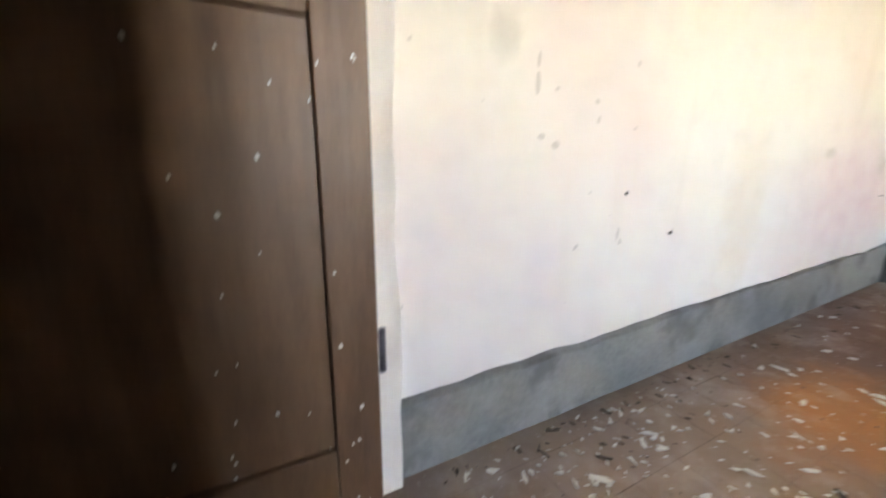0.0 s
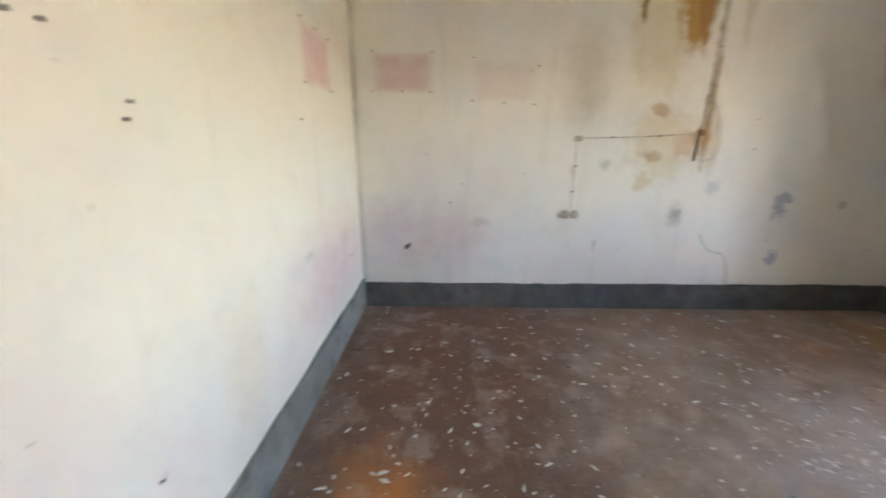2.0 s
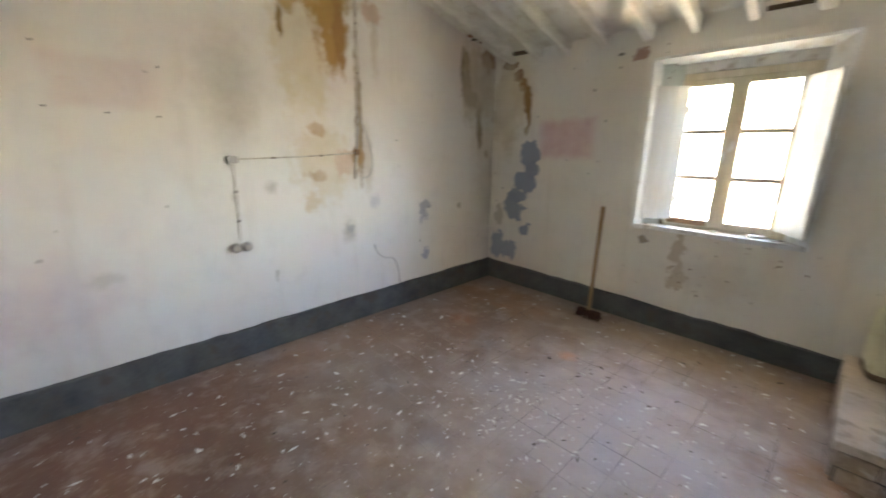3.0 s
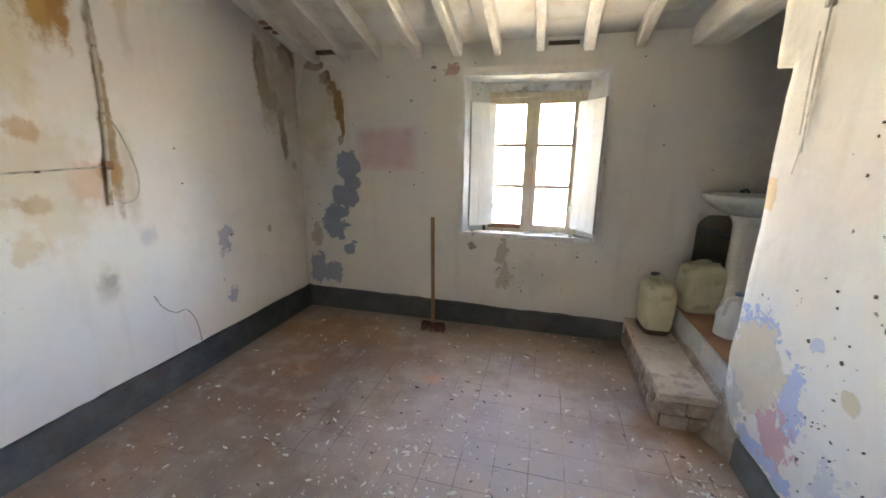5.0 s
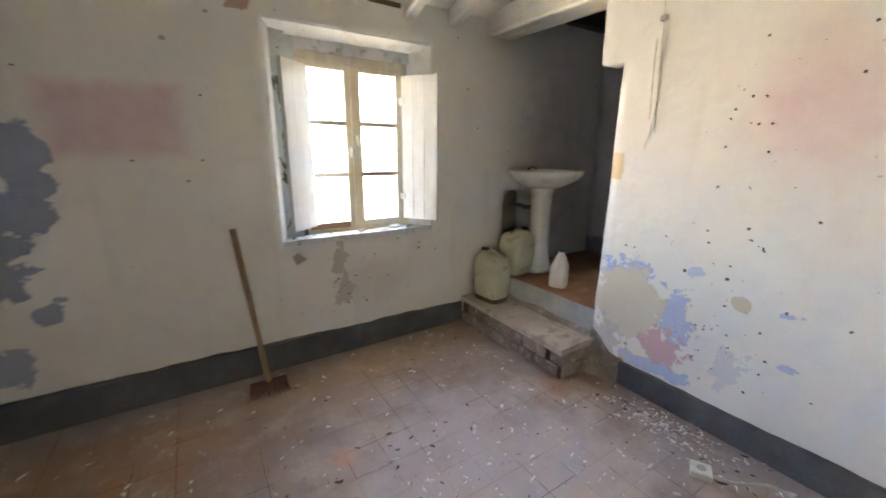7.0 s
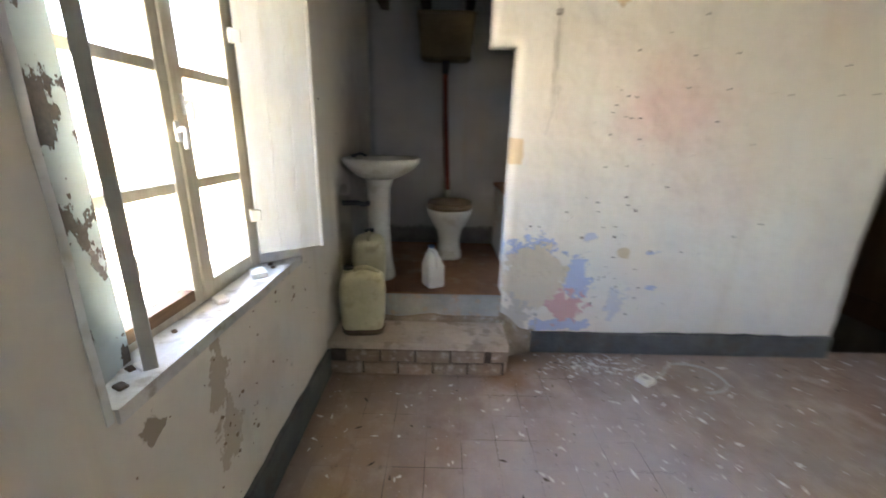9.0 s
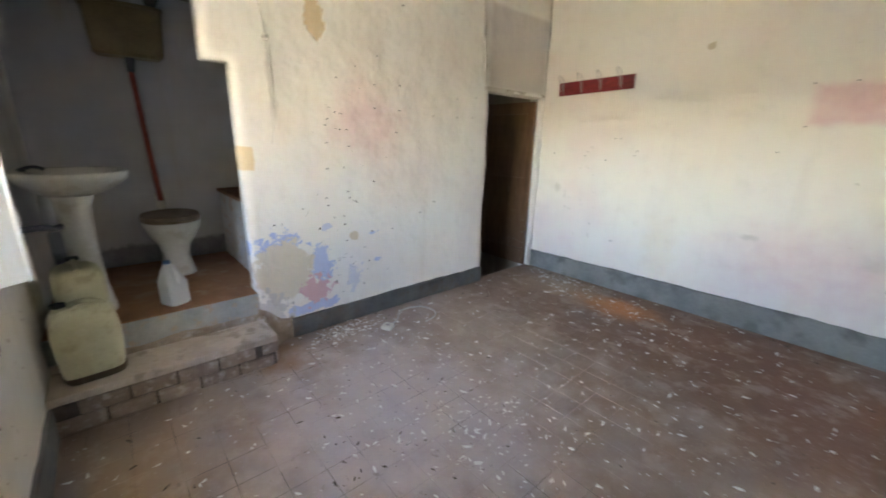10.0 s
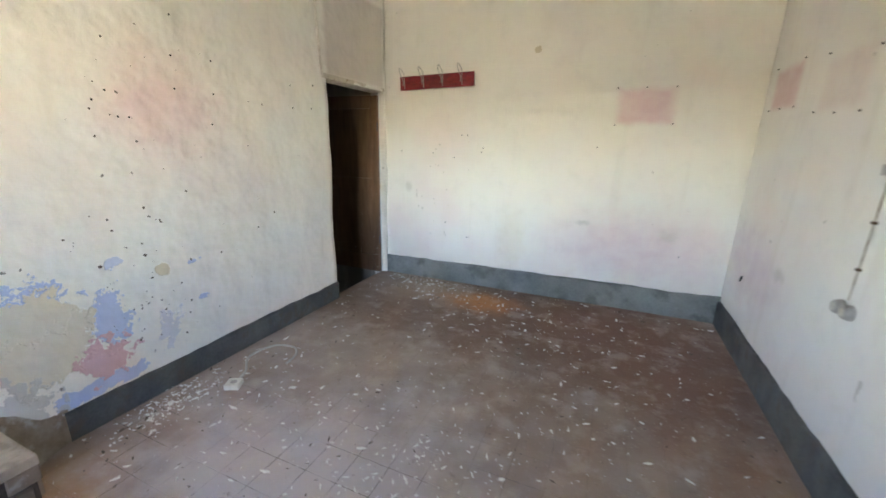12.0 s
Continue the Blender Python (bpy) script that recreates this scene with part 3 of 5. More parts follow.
def box(lo, hi, bevel=0.0, wobble=0.0):
    return add_box(bmesh.new(), lo, hi, bevel, wobble)


def add_tube(bm, pts, radius, sides=8, ends=True):
    """A round bar along points; radius: one number or one a point."""
    pts = [Vector(p) for p in pts]
    rings = []
    for i, p in enumerate(pts):
        d = (pts[min(i + 1, len(pts) - 1)] - pts[max(i - 1, 0)]).normalized()
        a = d.orthogonal().normalized() if not rings else None
        if rings:
            a = (last - d * last.dot(d)).normalized()
        last = a
        c = d.cross(a)
        r = radius[i] if isinstance(radius, (list, tuple)) else radius
        rings.append([bm.verts.new(p + (a * math.cos(t) + c * math.sin(t)) * r) for t in (2 * math.pi * k / sides for k in range(sides))])
    for A, B in zip(rings, rings[1:]):
        for k in range(sides):
            bm.faces.new((A[k], A[(k + 1) % sides], B[(k + 1) % sides], B[k]))
    if ends:
        bm.faces.new(rings[0])
        bm.faces.new(rings[-1])
    return bm


def tube(pts, radius, sides=8):
    return add_tube(bmesh.new(), pts, radius, sides)


def smooth_path(pts, steps=6):
    """Catmull-Rom through points."""
    pts = [Vector(p) for p in pts]
    P = [pts[0] * 2 - pts[1]] + pts + [pts[-1] * 2 - pts[-2]]
    out = []
    for a, b, c, d in zip(P, P[1:], P[2:], P[3:]):
        for k in range(steps):
            t = k / steps
            out.append(0.5 * ((2 * b) + (c - a) * t + (2 * a - 5 * b + 4 * c - d) * t * t + (3 * b - a - 3 * c + d) * t ** 3))
    return out + [pts[-1]]


def loft(sections, sides=24, cap_lo=True, cap_hi=True):
    """Skin over level sections (z, cx, cy, rx, ry, squareness)."""
    bm = bmesh.new()
    rings = []
    for z, cx, cy, rx, ry, sq in sections:
        ring = []
        for k in range(sides):
            t = 2 * math.pi * k / sides
            c, s = math.cos(t), math.sin(t)
            e = 2.0 / sq
            ring.append(bm.verts.new((cx + rx * math.copysign(abs(c) ** e, c), cy + ry * math.copysign(abs(s) ** e, s), z)))
        rings.append(ring)
    for A, B in zip(rings, rings[1:]):
        for k in range(sides):
            bm.faces.new((A[k], A[(k + 1) % sides], B[(k + 1) % sides], B[k]))
    if cap_lo:
        bm.faces.new(rings[0])
    if cap_hi:
        bm.faces.new(rings[-1])
    return bm


def lines(lo, hi, marks, step):
    cuts = sorted({round(c, 4) for c in (lo, hi, *marks) if lo <= c <= hi})
    out = []
    for a, b in zip(cuts, cuts[1:]):
        k = max(1, round((b - a) / step))
        out += [a + (b - a) * i / k for i in range(k)]
    return out + [cuts[-1]]


def wall(axis, at, outward, thick, u0, u1, z0, z1, holes=(), top=None, rough=0.006, step=0.07, splay=None):
    """A plastered wall. axis: 0 runs along x, 1 along y; at: its inner face; outward: +1 or -1, the way to its back.
    holes: (u0, u1, z0, z1). top: height by u. The inner face is uneven."""
    us = lines(u0, u1, [c for h in holes for c in h[:2]], step)
    zs = lines(z0, z1, [c for h in holes for c in h[2:]], step)
    bm = bmesh.new()
    made = {}

    def vert(i, j, back):
        if (i, j, back) not in made:
            u, z = us[i], zs[j]
            if top:
                z = min(z, top(u) + 0.0004 * j)
            if back:
                d = at + outward * thick
            else:
                q = Vector((u, at, z)) if axis == 0 else Vector((at, u, z))
                d = at + rough * (noise.noise(q * 2.3) + 0.45 * noise.noise(q * 6.5))
            made[i, j, back] = bm.verts.new((u, d, z) if axis == 0 else (d, u, z))
        return made[i, j, back]

    def solid(i, j):
        if not (0 <= i < len(us) - 1 and 0 <= j < len(zs) - 1):
            return False
        u, z = (us[i] + us[i + 1]) / 2, (zs[j] + zs[j + 1]) / 2
        return not any(a < u < b and c < z < d for a, b, c, d in holes)

    for i in range(len(us) - 1):
        for j in range(len(zs) - 1):
            if not solid(i, j):
                continue
            for back in (False, True):
                bm.faces.new([vert(i, j, back), vert(i + 1, j, back), vert(i + 1, j + 1, back), vert(i, j + 1, back)])
            for di, dj, a, b in ((-1, 0, (i, j), (i, j + 1)), (1, 0, (i + 1, j), (i + 1, j + 1)), (0, -1, (i, j), (i + 1, j)), (0, 1, (i, j + 1), (i + 1, j + 1))):
                if not solid(i + di, j + dj):
                    bm.faces.new([vert(*a, False), vert(*b, False), vert(*b, True), vert(*a, True)])
    if splay:
        splay(made, us, zs)
    return bm


# ---- shell of the room ----
def splay_window(made, us, zs):
    """The reveal narrows towards the outside."""
    for (i, j, back), v in made.items():
        if back and WX0 - 0.01 < us[i] < WX1 + 0.01 and WZ0 - 0.01 < zs[j] < WZ1 + 0.01:
            v.co.x += 0.10 if abs(us[i] - WX0) < 0.01 else (-0.10 if abs(us[i] - WX1) < 0.01 else 0)
            v.co.z += -0.03 if abs(zs[j] - WZ1) < 0.01 else 0


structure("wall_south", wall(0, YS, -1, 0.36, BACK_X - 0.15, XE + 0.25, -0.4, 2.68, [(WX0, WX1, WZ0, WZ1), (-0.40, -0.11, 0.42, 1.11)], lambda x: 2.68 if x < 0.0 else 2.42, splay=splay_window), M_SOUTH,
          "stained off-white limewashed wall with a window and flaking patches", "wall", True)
structure("niche_back", box((-0.46, YS - 0.17, 0.38), (-0.06, YS - 0.13, 1.16), 0.004, 0.01), M_NICHE, "dark olive back of a small niche in the wall", "niche")
bm = bmesh.new()
for x, way in ((-0.402, 1), (-0.108, -1)):
    curve = [(x + way * 0.11 * (1 - math.sin(t)), 1.112 - 0.11 * (1 - math.cos(t))) for t in (math.pi / 2 * k / 5 for k in range(6))]
    for (ax, az), (bx, bz) in zip(curve, curve[1:]):
        near = [bm.verts.new((px, YS + 0.001, pz)) for px, pz in ((ax, az), (bx, bz), (x, 1.112))]
        far = [bm.verts.new((v.co.x, YS - 0.12, v.co.z)) for v in near]
        bm.faces.new(near), bm.faces.new(far), bm.faces.new((near[0], near[1], far[1], far[0]))
structure("niche_arch", bm, M_SOUTH, "rounded plaster head of the niche", "niche")
bm = wall(0, YN, 1, 0.25, -0.05, XE + 0.25, -0.4, 3.7)
for v in bm.verts:
    v.co.y += north(v.co.x) - YN
structure("wall_north", bm, M_NORTH, "cream limewashed wall with a coat rack and pocked plaster", "wall", True)
structure("wall_east", wall(1, XE, 1, 0.25, YS, YN + 0.06, -0.4, 3.7, (), roof), M_EAST, "damp-stained limewashed wall with brown leak marks", "wall", True)
structure("wall_west", wall(1, 0.0, -1, 0.16, CUT_Y - 1.2, YN, -0.4, 3.7, rough=0.020, step=0.05, holes=
                            [(CUT_Y - 1.3, OPEN_Y, -0.5, CUT_Z), (CUT_Y - 1.3, CUT_Y, CUT_Z, 2.42), (DOOR_Y0, DOOR_Y1, -0.5, DOOR_Z)], top=lambda y: max(roof(y), 2.66)), M_WEST,
          "limewashed wall flaking to blue, pink and tan layers", "wall", True)
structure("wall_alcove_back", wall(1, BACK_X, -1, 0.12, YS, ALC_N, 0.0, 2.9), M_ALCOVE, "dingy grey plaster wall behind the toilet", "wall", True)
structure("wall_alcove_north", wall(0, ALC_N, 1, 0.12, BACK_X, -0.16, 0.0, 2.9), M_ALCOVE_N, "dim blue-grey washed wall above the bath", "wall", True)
# enclosure added round the stairwell, mostly unseen, to keep daylight out
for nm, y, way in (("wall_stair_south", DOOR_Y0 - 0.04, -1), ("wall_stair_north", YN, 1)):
    structure(nm, wall(0, y, way, 0.12, -2.6, -0.16 if way < 0 else -0.05, -2.2, 2.7), M_STAIR_SHADE, "stairwell plaster wall, its shade put into the colour", "wall", True)
structure("wall_stair_west", wall(1, -2.6, -1, 0.12, DOOR_Y0 - 0.16, YN + 0.12, -2.2, 2.7), M_STAIR_SHADE, "unseen stairwell end wall, shade put into the colour", "wall", True)
structure("ceiling_stair", box((-2.6, DOOR_Y0 - 0.16, 2.5), (-0.16, YN + 0.12, 2.6)), M_DARKWOOD, "unseen boarded ceiling added to close the stairwell", "ceiling")
bm = bmesh.new()
for k in range(8):
    add_box(bm, (-0.06 - 0.26 * (k + 1), DOOR_Y0 - 0.04, -2.2), (-0.06 - 0.26 * k, YN, -0.19 * (k + 1)), 0.006)
# unseen fill under floor and stair foot, shuts out light from outside
add_box(bm, (-0.061, DOOR_Y0 - 0.2, -2.2), (0.10, YN + 0.1, -0.10))
add_box(bm, (-2.6, DOOR_Y0 - 0.04, -2.2), (-2.141, YN, -1.71), 0.006)
# dark mortar colour on the steps stands in for the stairwell's shade
structure("stairs", bm, M_MORTAR, "worn stairs going down, the dark put into their colour", "stairs")

# ceiling: boards on a slope, with a ragged hole in one corner
bm = bmesh.new()
y = YS - 0.1
k = 0
while y < YN + 0.2:
    w = 0.30
    for x0, x1 in ((-0.16, 1.62), (1.625, XE + 0.2)):
        z0, z1 = roof(y) + 0.004 * math.sin(k * 2.1), roof(y + w) + 0.004 * math.sin(k * 2.1 + 1)
        vs = [bm.verts.new(c) for c in ((x0, y + 0.003, z0), (x1, y + 0.003, z0), (x1, y + w - 0.003, z1), (x0, y + w - 0.003, z1),
                                        (x0, y + 0.003, z0 + 0.05), (x1, y + 0.003, z0 + 0.05), (x1, y + w - 0.003, z1 + 0.05), (x0, y + w - 0.003, z1 + 0.05))]
        for f in ((0, 1, 2, 3), (4, 5, 6, 7), (0, 1, 5, 4), (1, 2, 6, 5), (2, 3, 7, 6), (3, 0, 4, 7)):
            bm.faces.new([vs[q] for q in f])
    y += w
    k += 1
vs = [bm.verts.new(c) for c in ((-0.2, YS - 0.36, roof(YS - 0.36) + 0.07), (XE + 0.25, YS - 0.36, roof(YS - 0.36) + 0.07), (XE + 0.25, YN + 0.25, roof(YN + 0.25) + 0.07), (-0.2, YN + 0.25, roof(YN + 0.25) + 0.07))]
up = [bm.verts.new(v.co + Vector((0, 0, 0.08))) for v in vs]
bm.faces.new(vs), bm.faces.new(up)
for q in range(4):
    bm.faces.new((vs[q], vs[(q + 1) % 4], up[(q + 1) % 4], up[q]))
structure("ceiling", bm, M_CEIL, "sloping whitewashed board ceiling", "ceiling")


def beam(x, wid, dep, seed):
    bm = bmesh.new()
    n = 40
    rings = []
    for k in range(n + 1):
        y = YS - 0.05 + (YN - YS + 0.1) * k / n
        z = roof(y) + 0.012
        bow = 0.010 * noise.noise(Vector((seed, y * 0.9, 0)))
        ring = []
        for dx, dz in ((-0.5, 0), (-0.5, -0.84), (-0.36, -1), (0.36, -1), (0.5, -0.84), (0.5, 0)):
            jit = noise.noise_vector(Vector((seed * 3 + dx, y * 4, dz))) * 0.006
            ring.append(bm.verts.new((x + bow + dx * wid + jit.x, y, z + dz * dep + jit.z)))
        rings.append(ring)
    for A, B in zip(rings, rings[1:]):
        for q in range(5):
            bm.faces.new((A[q], A[q + 1], B[q + 1], B[q]))
        bm.faces.new((A[5], A[0], B[0], B[5]))
    bm.faces.new(rings[0]), bm.faces.new(rings[-1])
    ob = structure("ceiling_beam", bm, M_BEAM, "whitewashed wooden ceiling beam, paint flaking", "beam")
    tagged(ob, group="ceiling beams")


for k, x in enumerate((0.44, 0.79, 1.147, 1.48, 1.805, 2.15, 2.49, 2.80, 3.10)):
    beam(x, 0.075 + 0.012 * math.sin(k * 1.7), 0.115 + 0.008 * math.sin(k * 2.3), k + 1)
structure("ceiling_beam", box((-0.13, YS - 0.02, HEAD_Z), (0.11, CUT_Y + 0.01, HEAD_Z + 0.17), 0.02, 0.012), M_BEAM, "thick whitewashed header beam over the alcove", "beam")
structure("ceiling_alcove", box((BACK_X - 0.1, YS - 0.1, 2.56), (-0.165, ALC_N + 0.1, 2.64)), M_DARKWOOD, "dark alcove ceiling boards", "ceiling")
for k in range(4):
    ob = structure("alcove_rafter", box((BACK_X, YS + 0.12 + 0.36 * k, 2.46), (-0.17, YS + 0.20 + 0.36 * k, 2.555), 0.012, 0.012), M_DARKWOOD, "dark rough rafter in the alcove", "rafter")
    tagged(ob, group="alcove rafters")


def baseboard(name, pts, height, seed, label, rise=0.0, paint=M_BASE):
    """A painted cement band along a wall: points on the wall line and the way into the room."""
    (x0, y0), (x1, y1), (nx, ny) = pts
    L = math.hypot(x1 - x0, y1 - y0)
    k = max(2, round(L / 0.03))
    bm = bmesh.new()
    prev = None
    for i in range(k + 1):
        t = i / k
        h = height + rise * t + 0.012 * noise.noise(Vector((seed, t * L * 2.2, 0))) + 0.008 * noise.noise(Vector((seed, t * L * 9, 3)))
        d = 0.021 + 0.003 * noise.noise(Vector((seed, t * L * 5, 7)))
        bx, by = x0 + (x1 - x0) * t, y0 + (y1 - y0) * t
        ring = [bm.verts.new((bx + nx * a, by + ny * a, z)) for a, z in ((-0.01, -0.1), (d, -0.1), (d, h - 0.008), (d - 0.006, h), (-0.01, h + 0.004))]
        if prev:
            for q in range(4):
                bm.faces.new((prev[q], prev[q + 1], ring[q + 1], ring[q]))
        prev = ring
    structure(name, bm, paint, label, "baseboard")


baseboard("baseboard", ((0.0, YN), (XE, north(XE)), (0, -1)), 0.205, 1, "uneven pale grey painted cement skirting, direct light put into its colour", 0.036, M_BASE_PALE_LIT)
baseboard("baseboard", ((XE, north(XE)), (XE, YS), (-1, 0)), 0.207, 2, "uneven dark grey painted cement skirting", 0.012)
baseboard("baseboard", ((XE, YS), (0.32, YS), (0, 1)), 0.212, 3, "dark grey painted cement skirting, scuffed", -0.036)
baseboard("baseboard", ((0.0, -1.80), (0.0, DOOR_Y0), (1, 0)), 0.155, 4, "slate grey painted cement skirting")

# ---- alcove platform and step ----
structure("alcove_floor", box((BACK_X, YS, -0.3), (-0.01, ALC_N, PLAT_Z), 0.008), M_TERRA, "raised red tiled alcove floor, dusty", "floor")
structure("alcove_riser", box((-0.012, YS, -0.1), (0.008, OPEN_Y + 0.01, PLAT_Z - 0.004), 0.004, 0.01), M_CEMENT, "bare grey cement riser", "riser")
bm = bmesh.new()
rows = []
for k in range(15):
    y = YS + 0.005 + (OPEN_Y - YS) * k / 14
    w, h = 0.030 + 0.018 * noise.noise(Vector((y * 6, 2, 0))), 0.268 + 0.02 * noise.noise(Vector((y * 5, 0, 4)))
    rows.append([bm.verts.new(c) for c in ((0.004, y, 0.19), (w, y, 0.19), (w * 0.8, y, h - 0.012), (0.004, y, h))])
for A, B in zip(rows, rows[1:]):
    for q in range(3):
        bm.faces.new((A[q], A[q + 1], B[q + 1], B[q]))
structure("riser_foot", bm, M_EARTH, "crumbling mortar fillet at the foot of the riser", "riser")
bm = bmesh.new()
rows = []
for k in range(13):
    t = k / 12
    y = OPEN_Y - 0.012 + 0.25 * t
    out, top = 0.075 * (1 - t) ** 1.3 + 0.012, 0.30 - 0.13 * t
    rows.append([bm.verts.new((a + 0.004 * noise.noise(Vector((y * 15, a * 9, z * 9))), y, z)) for a, z in
                 ((out + 0.045 * (1 - t), -0.05), (out + 0.03 * (1 - t), 0.01), (out * 0.8, 0.07), (out * 0.5, 0.15), (0.010, top), (-0.02, top + 0.01))])
for A, B in zip(rows, rows[1:]):
    for q in range(5):
        bm.faces.new((A[q], A[q + 1], B[q + 1], B[q]))
bm.faces.new(rows[0])
structure("wall_foot", bm, M_EARTH, "rough earthy cement swelling at the wall's foot", "wall foot", True)
step = tagged(mesh_object("brick_step", box((0.0, YS + 0.01, -0.06), (0.302, OPEN_Y - 0.002, 0.176), 0.004), M_MORTAR), "low brick step with a worn mortar top", "step")
bm = box((-0.005, YS + 0.005, STEP_Z - 0.046), (0.322, OPEN_Y + 0.014, STEP_Z), 0.005)
bmesh.ops.subdivide_edges(bm, edges=bm.edges[:], cuts=2, use_grid_fill=True)
for v in bm.verts:
    v.co += noise.noise_vector(v.co * 6) * 0.004
part("step_top", bm, M_STEPTOP, step, "dusty worn mortar slab")


def brick_mesh(length, wide, high):
    bm = box((-length / 2, -wide / 2, -high / 2), (length / 2, wide / 2, high / 2))
    bmesh.ops.bevel(bm, geom=bm.edges[:], offset=0.005, segments=1, affect="EDGES")
    for v in bm.verts:
        v.co += noise.noise_vector(v.co * 20) * 0.003
    me = bpy.data.meshes.new("brick")
    bmesh.ops.recalc_face_normals(bm, faces=bm.faces[:])
    bm.to_mesh(me)
    bm.free()
    me.materials.append(M_BRICK)
    return me


brick_long, brick_head = brick_mesh(0.205, 0.10, 0.078), brick_mesh(0.14, 0.10, 0.078)
rng = random.Random(4)
for row in range(2):
    zc = 0.042 + 0.088 * row
    y = OPEN_Y - 0.125 - 0.11 * row
    while y > YS + 0.10:
        ob = new("brick", brick_long)
        ob.parent = step
        ob.matrix_basis = pose(0.272 + rng.uniform(-0.004, 0.005), y, zc, rng.uniform(-1, 1), 0, 90 + rng.uniform(-1.5, 1.5))
        y -= 0.217
    for x in (0.075, 0.222):
        ob = new("brick", brick_head)
        ob.parent = step
        ob.matrix_basis = pose(x + 0.02 * row, OPEN_Y - 0.038 + rng.uniform(-0.003, 0.003), zc, 0, 0, rng.uniform(-1.5, 1.5))
structure("bath_surround", box((BACK_X, -1.93, PLAT_Z - 0.02), (-0.165, ALC_N, 1.0), 0.015, 0.006), M_JAMB, "white plastered side of a built-in bath", "bath surround")
structure("bath_ledge", box((BACK_X, -1.945, 1.0), (-0.165, ALC_N, 1.03), 0.006, 0.004), M_TERRA, "red-brown ledge on the bath surround", "ledge")

# ---- door ----
door = thing("door_1", "open brown painted panelled wooden door, scuffed", "door")
door["kind"] = "structure"
LX0, LX1, LY0, LY1, LZ0, LZ1 = -0.86, -0.058, 1.155, 1.190, 0.0, 1.965
stile = 0.09
part("stile", box((LX1 - stile, LY0, LZ0), (LX1, LY1, LZ1), 0.003), M_DOOR, door)
part("stile", box((LX0, LY0, LZ0), (LX0 + stile, LY1, LZ1), 0.003), M_DOOR, door)
for z0, z1 in ((LZ0, 0.20), (0.965, 1.09), (LZ1 - 0.13, LZ1)):
    part("rail", box((LX0 + stile + 0.001, LY0, z0), (LX1 - stile - 0.001, LY1, z1), 0.003), M_DOOR, door)
for z0, z1 in ((0.201, 0.964), (1.091, LZ1 - 0.131)):
    bm = box((LX0 + stile + 0.001, LY0 + 0.012, z0), (LX1 - stile - 0.001, LY1 - 0.012, z1))
    part("panel", bm, M_DOOR, door)
for z in (0.35, 1.6):
    part("hinge", tube([(LX1 + 0.006, LY0 - 0.004, z), (LX1 + 0.006, LY0 - 0.004, z + 0.09)], 0.007), M_DARKPIPE, door)
structure("door_jamb", box((-0.15, DOOR_Y1 - 0.012, -0.02), (-0.052, YN - 0.002, DOOR_Z + 0.01), 0.004, 0.004), M_JAMB, "white door jamb with chipped orange edges", "door frame")
structure("door_lintel", box((-0.15, DOOR_Y0 - 0.03, DOOR_Z - 0.004), (0.006, DOOR_Y1 + 0.02, DOOR_Z + 0.035), 0.006, 0.012), M_CONDUIT, "rough worn wooden lintel edge over the door", "lintel")

# ---- window ----
win = thing("window_1", "old two-leaf wooden window, cream paint worn, dusty panes", "window")
win["kind"] = "structure"
FY0, FY1 = -3.315, -3.255
fx0, fx1, fz0, fz1 = 0.735, 1.610, 0.868, 2.045
for lo, hi in (((fx0, FY0, fz0), (fx0 + 0.06, FY1, fz1)), ((fx1 - 0.05, FY0, fz0), (fx1, FY1, fz1)), ((fx0 + 0.061, FY0, fz1 - 0.05), (fx1 - 0.051, FY1, fz1)), ((fx0 + 0.061, FY0, fz0), (fx1 - 0.051, FY1, fz0 + 0.03))):
    part("window_frame", box(lo, hi, 0.005, 0.002), M_WINDOW, win)
part("window_head", box((fx0 - 0.10, FY0 - 0.01, fz1 + 0.001), (fx1 + 0.10, FY1 + 0.014, 2.175), 0.008, 0.008), M_SILL, win, "worn whitish head board")
glass, gt, gb = mat("window_glass", 0.03)
gb.inputs["Transmission Weight"].default_value, gb.inputs["IOR"].default_value = 1.0, 1.1
gb.inputs["Base Color"].default_value = (0.78, 0.79, 0.77, 1)
cx = 1.175
for side, (a, b) in enumerate(((fx0 + 0.062, cx - 0.002), (cx + 0.002, fx1 - 0.052))):
    y0, y1 = FY0 + 0.012, FY1 + 0.012
    z0, z1 = fz0 + 0.032, fz1 - 0.052
    s = 0.055
    leaf = part("sash", box((a, y0, z0), (a + s, y1, z1), 0.004, 0.002), M_WINDOW, win)
    e = 0.040 if side else s
    part("stile", box((b - e, y0, z0), (b, y1, z1), 0.004, 0.002), M_WINDOW, leaf)
    part("rail", box((a + s, y0, z1 - 0.045), (b - e, y1, z1), 0.003), M_WINDOW, leaf)
    part("bottom_rail", box((a + s, y0, z0), (b - e, y1, z0 + 0.04), 0.003), M_RAIL if side else M_WINDOW, leaf, "bare brown wooden bottom rail" if side else "")
    rows = [z0 + 0.04, 1.274, 1.618, z1 - 0.045]
    for z in rows[1:3]:
        part("glazing_bar", box((a + s, y0 + 0.008, z - 0.016), (b - e, y1 - 0.004, z + 0.016), 0.003), M_WINDOW, leaf)
    for za, zb in zip(rows, rows[1:]):
        pane = part("pane", box((a + s - 0.002, y0 + 0.02, za), (b - e + 0.002, y0 + 0.024, zb)), glass, leaf)
        pane.visible_shadow = False
part("meeting_strip", box((cx - 0.02, FY1 + 0.0125, fz0 + 0.034), (cx + 0.018, FY1 + 0.022, fz1 - 0.054), 0.004), M_WINDOW, win)
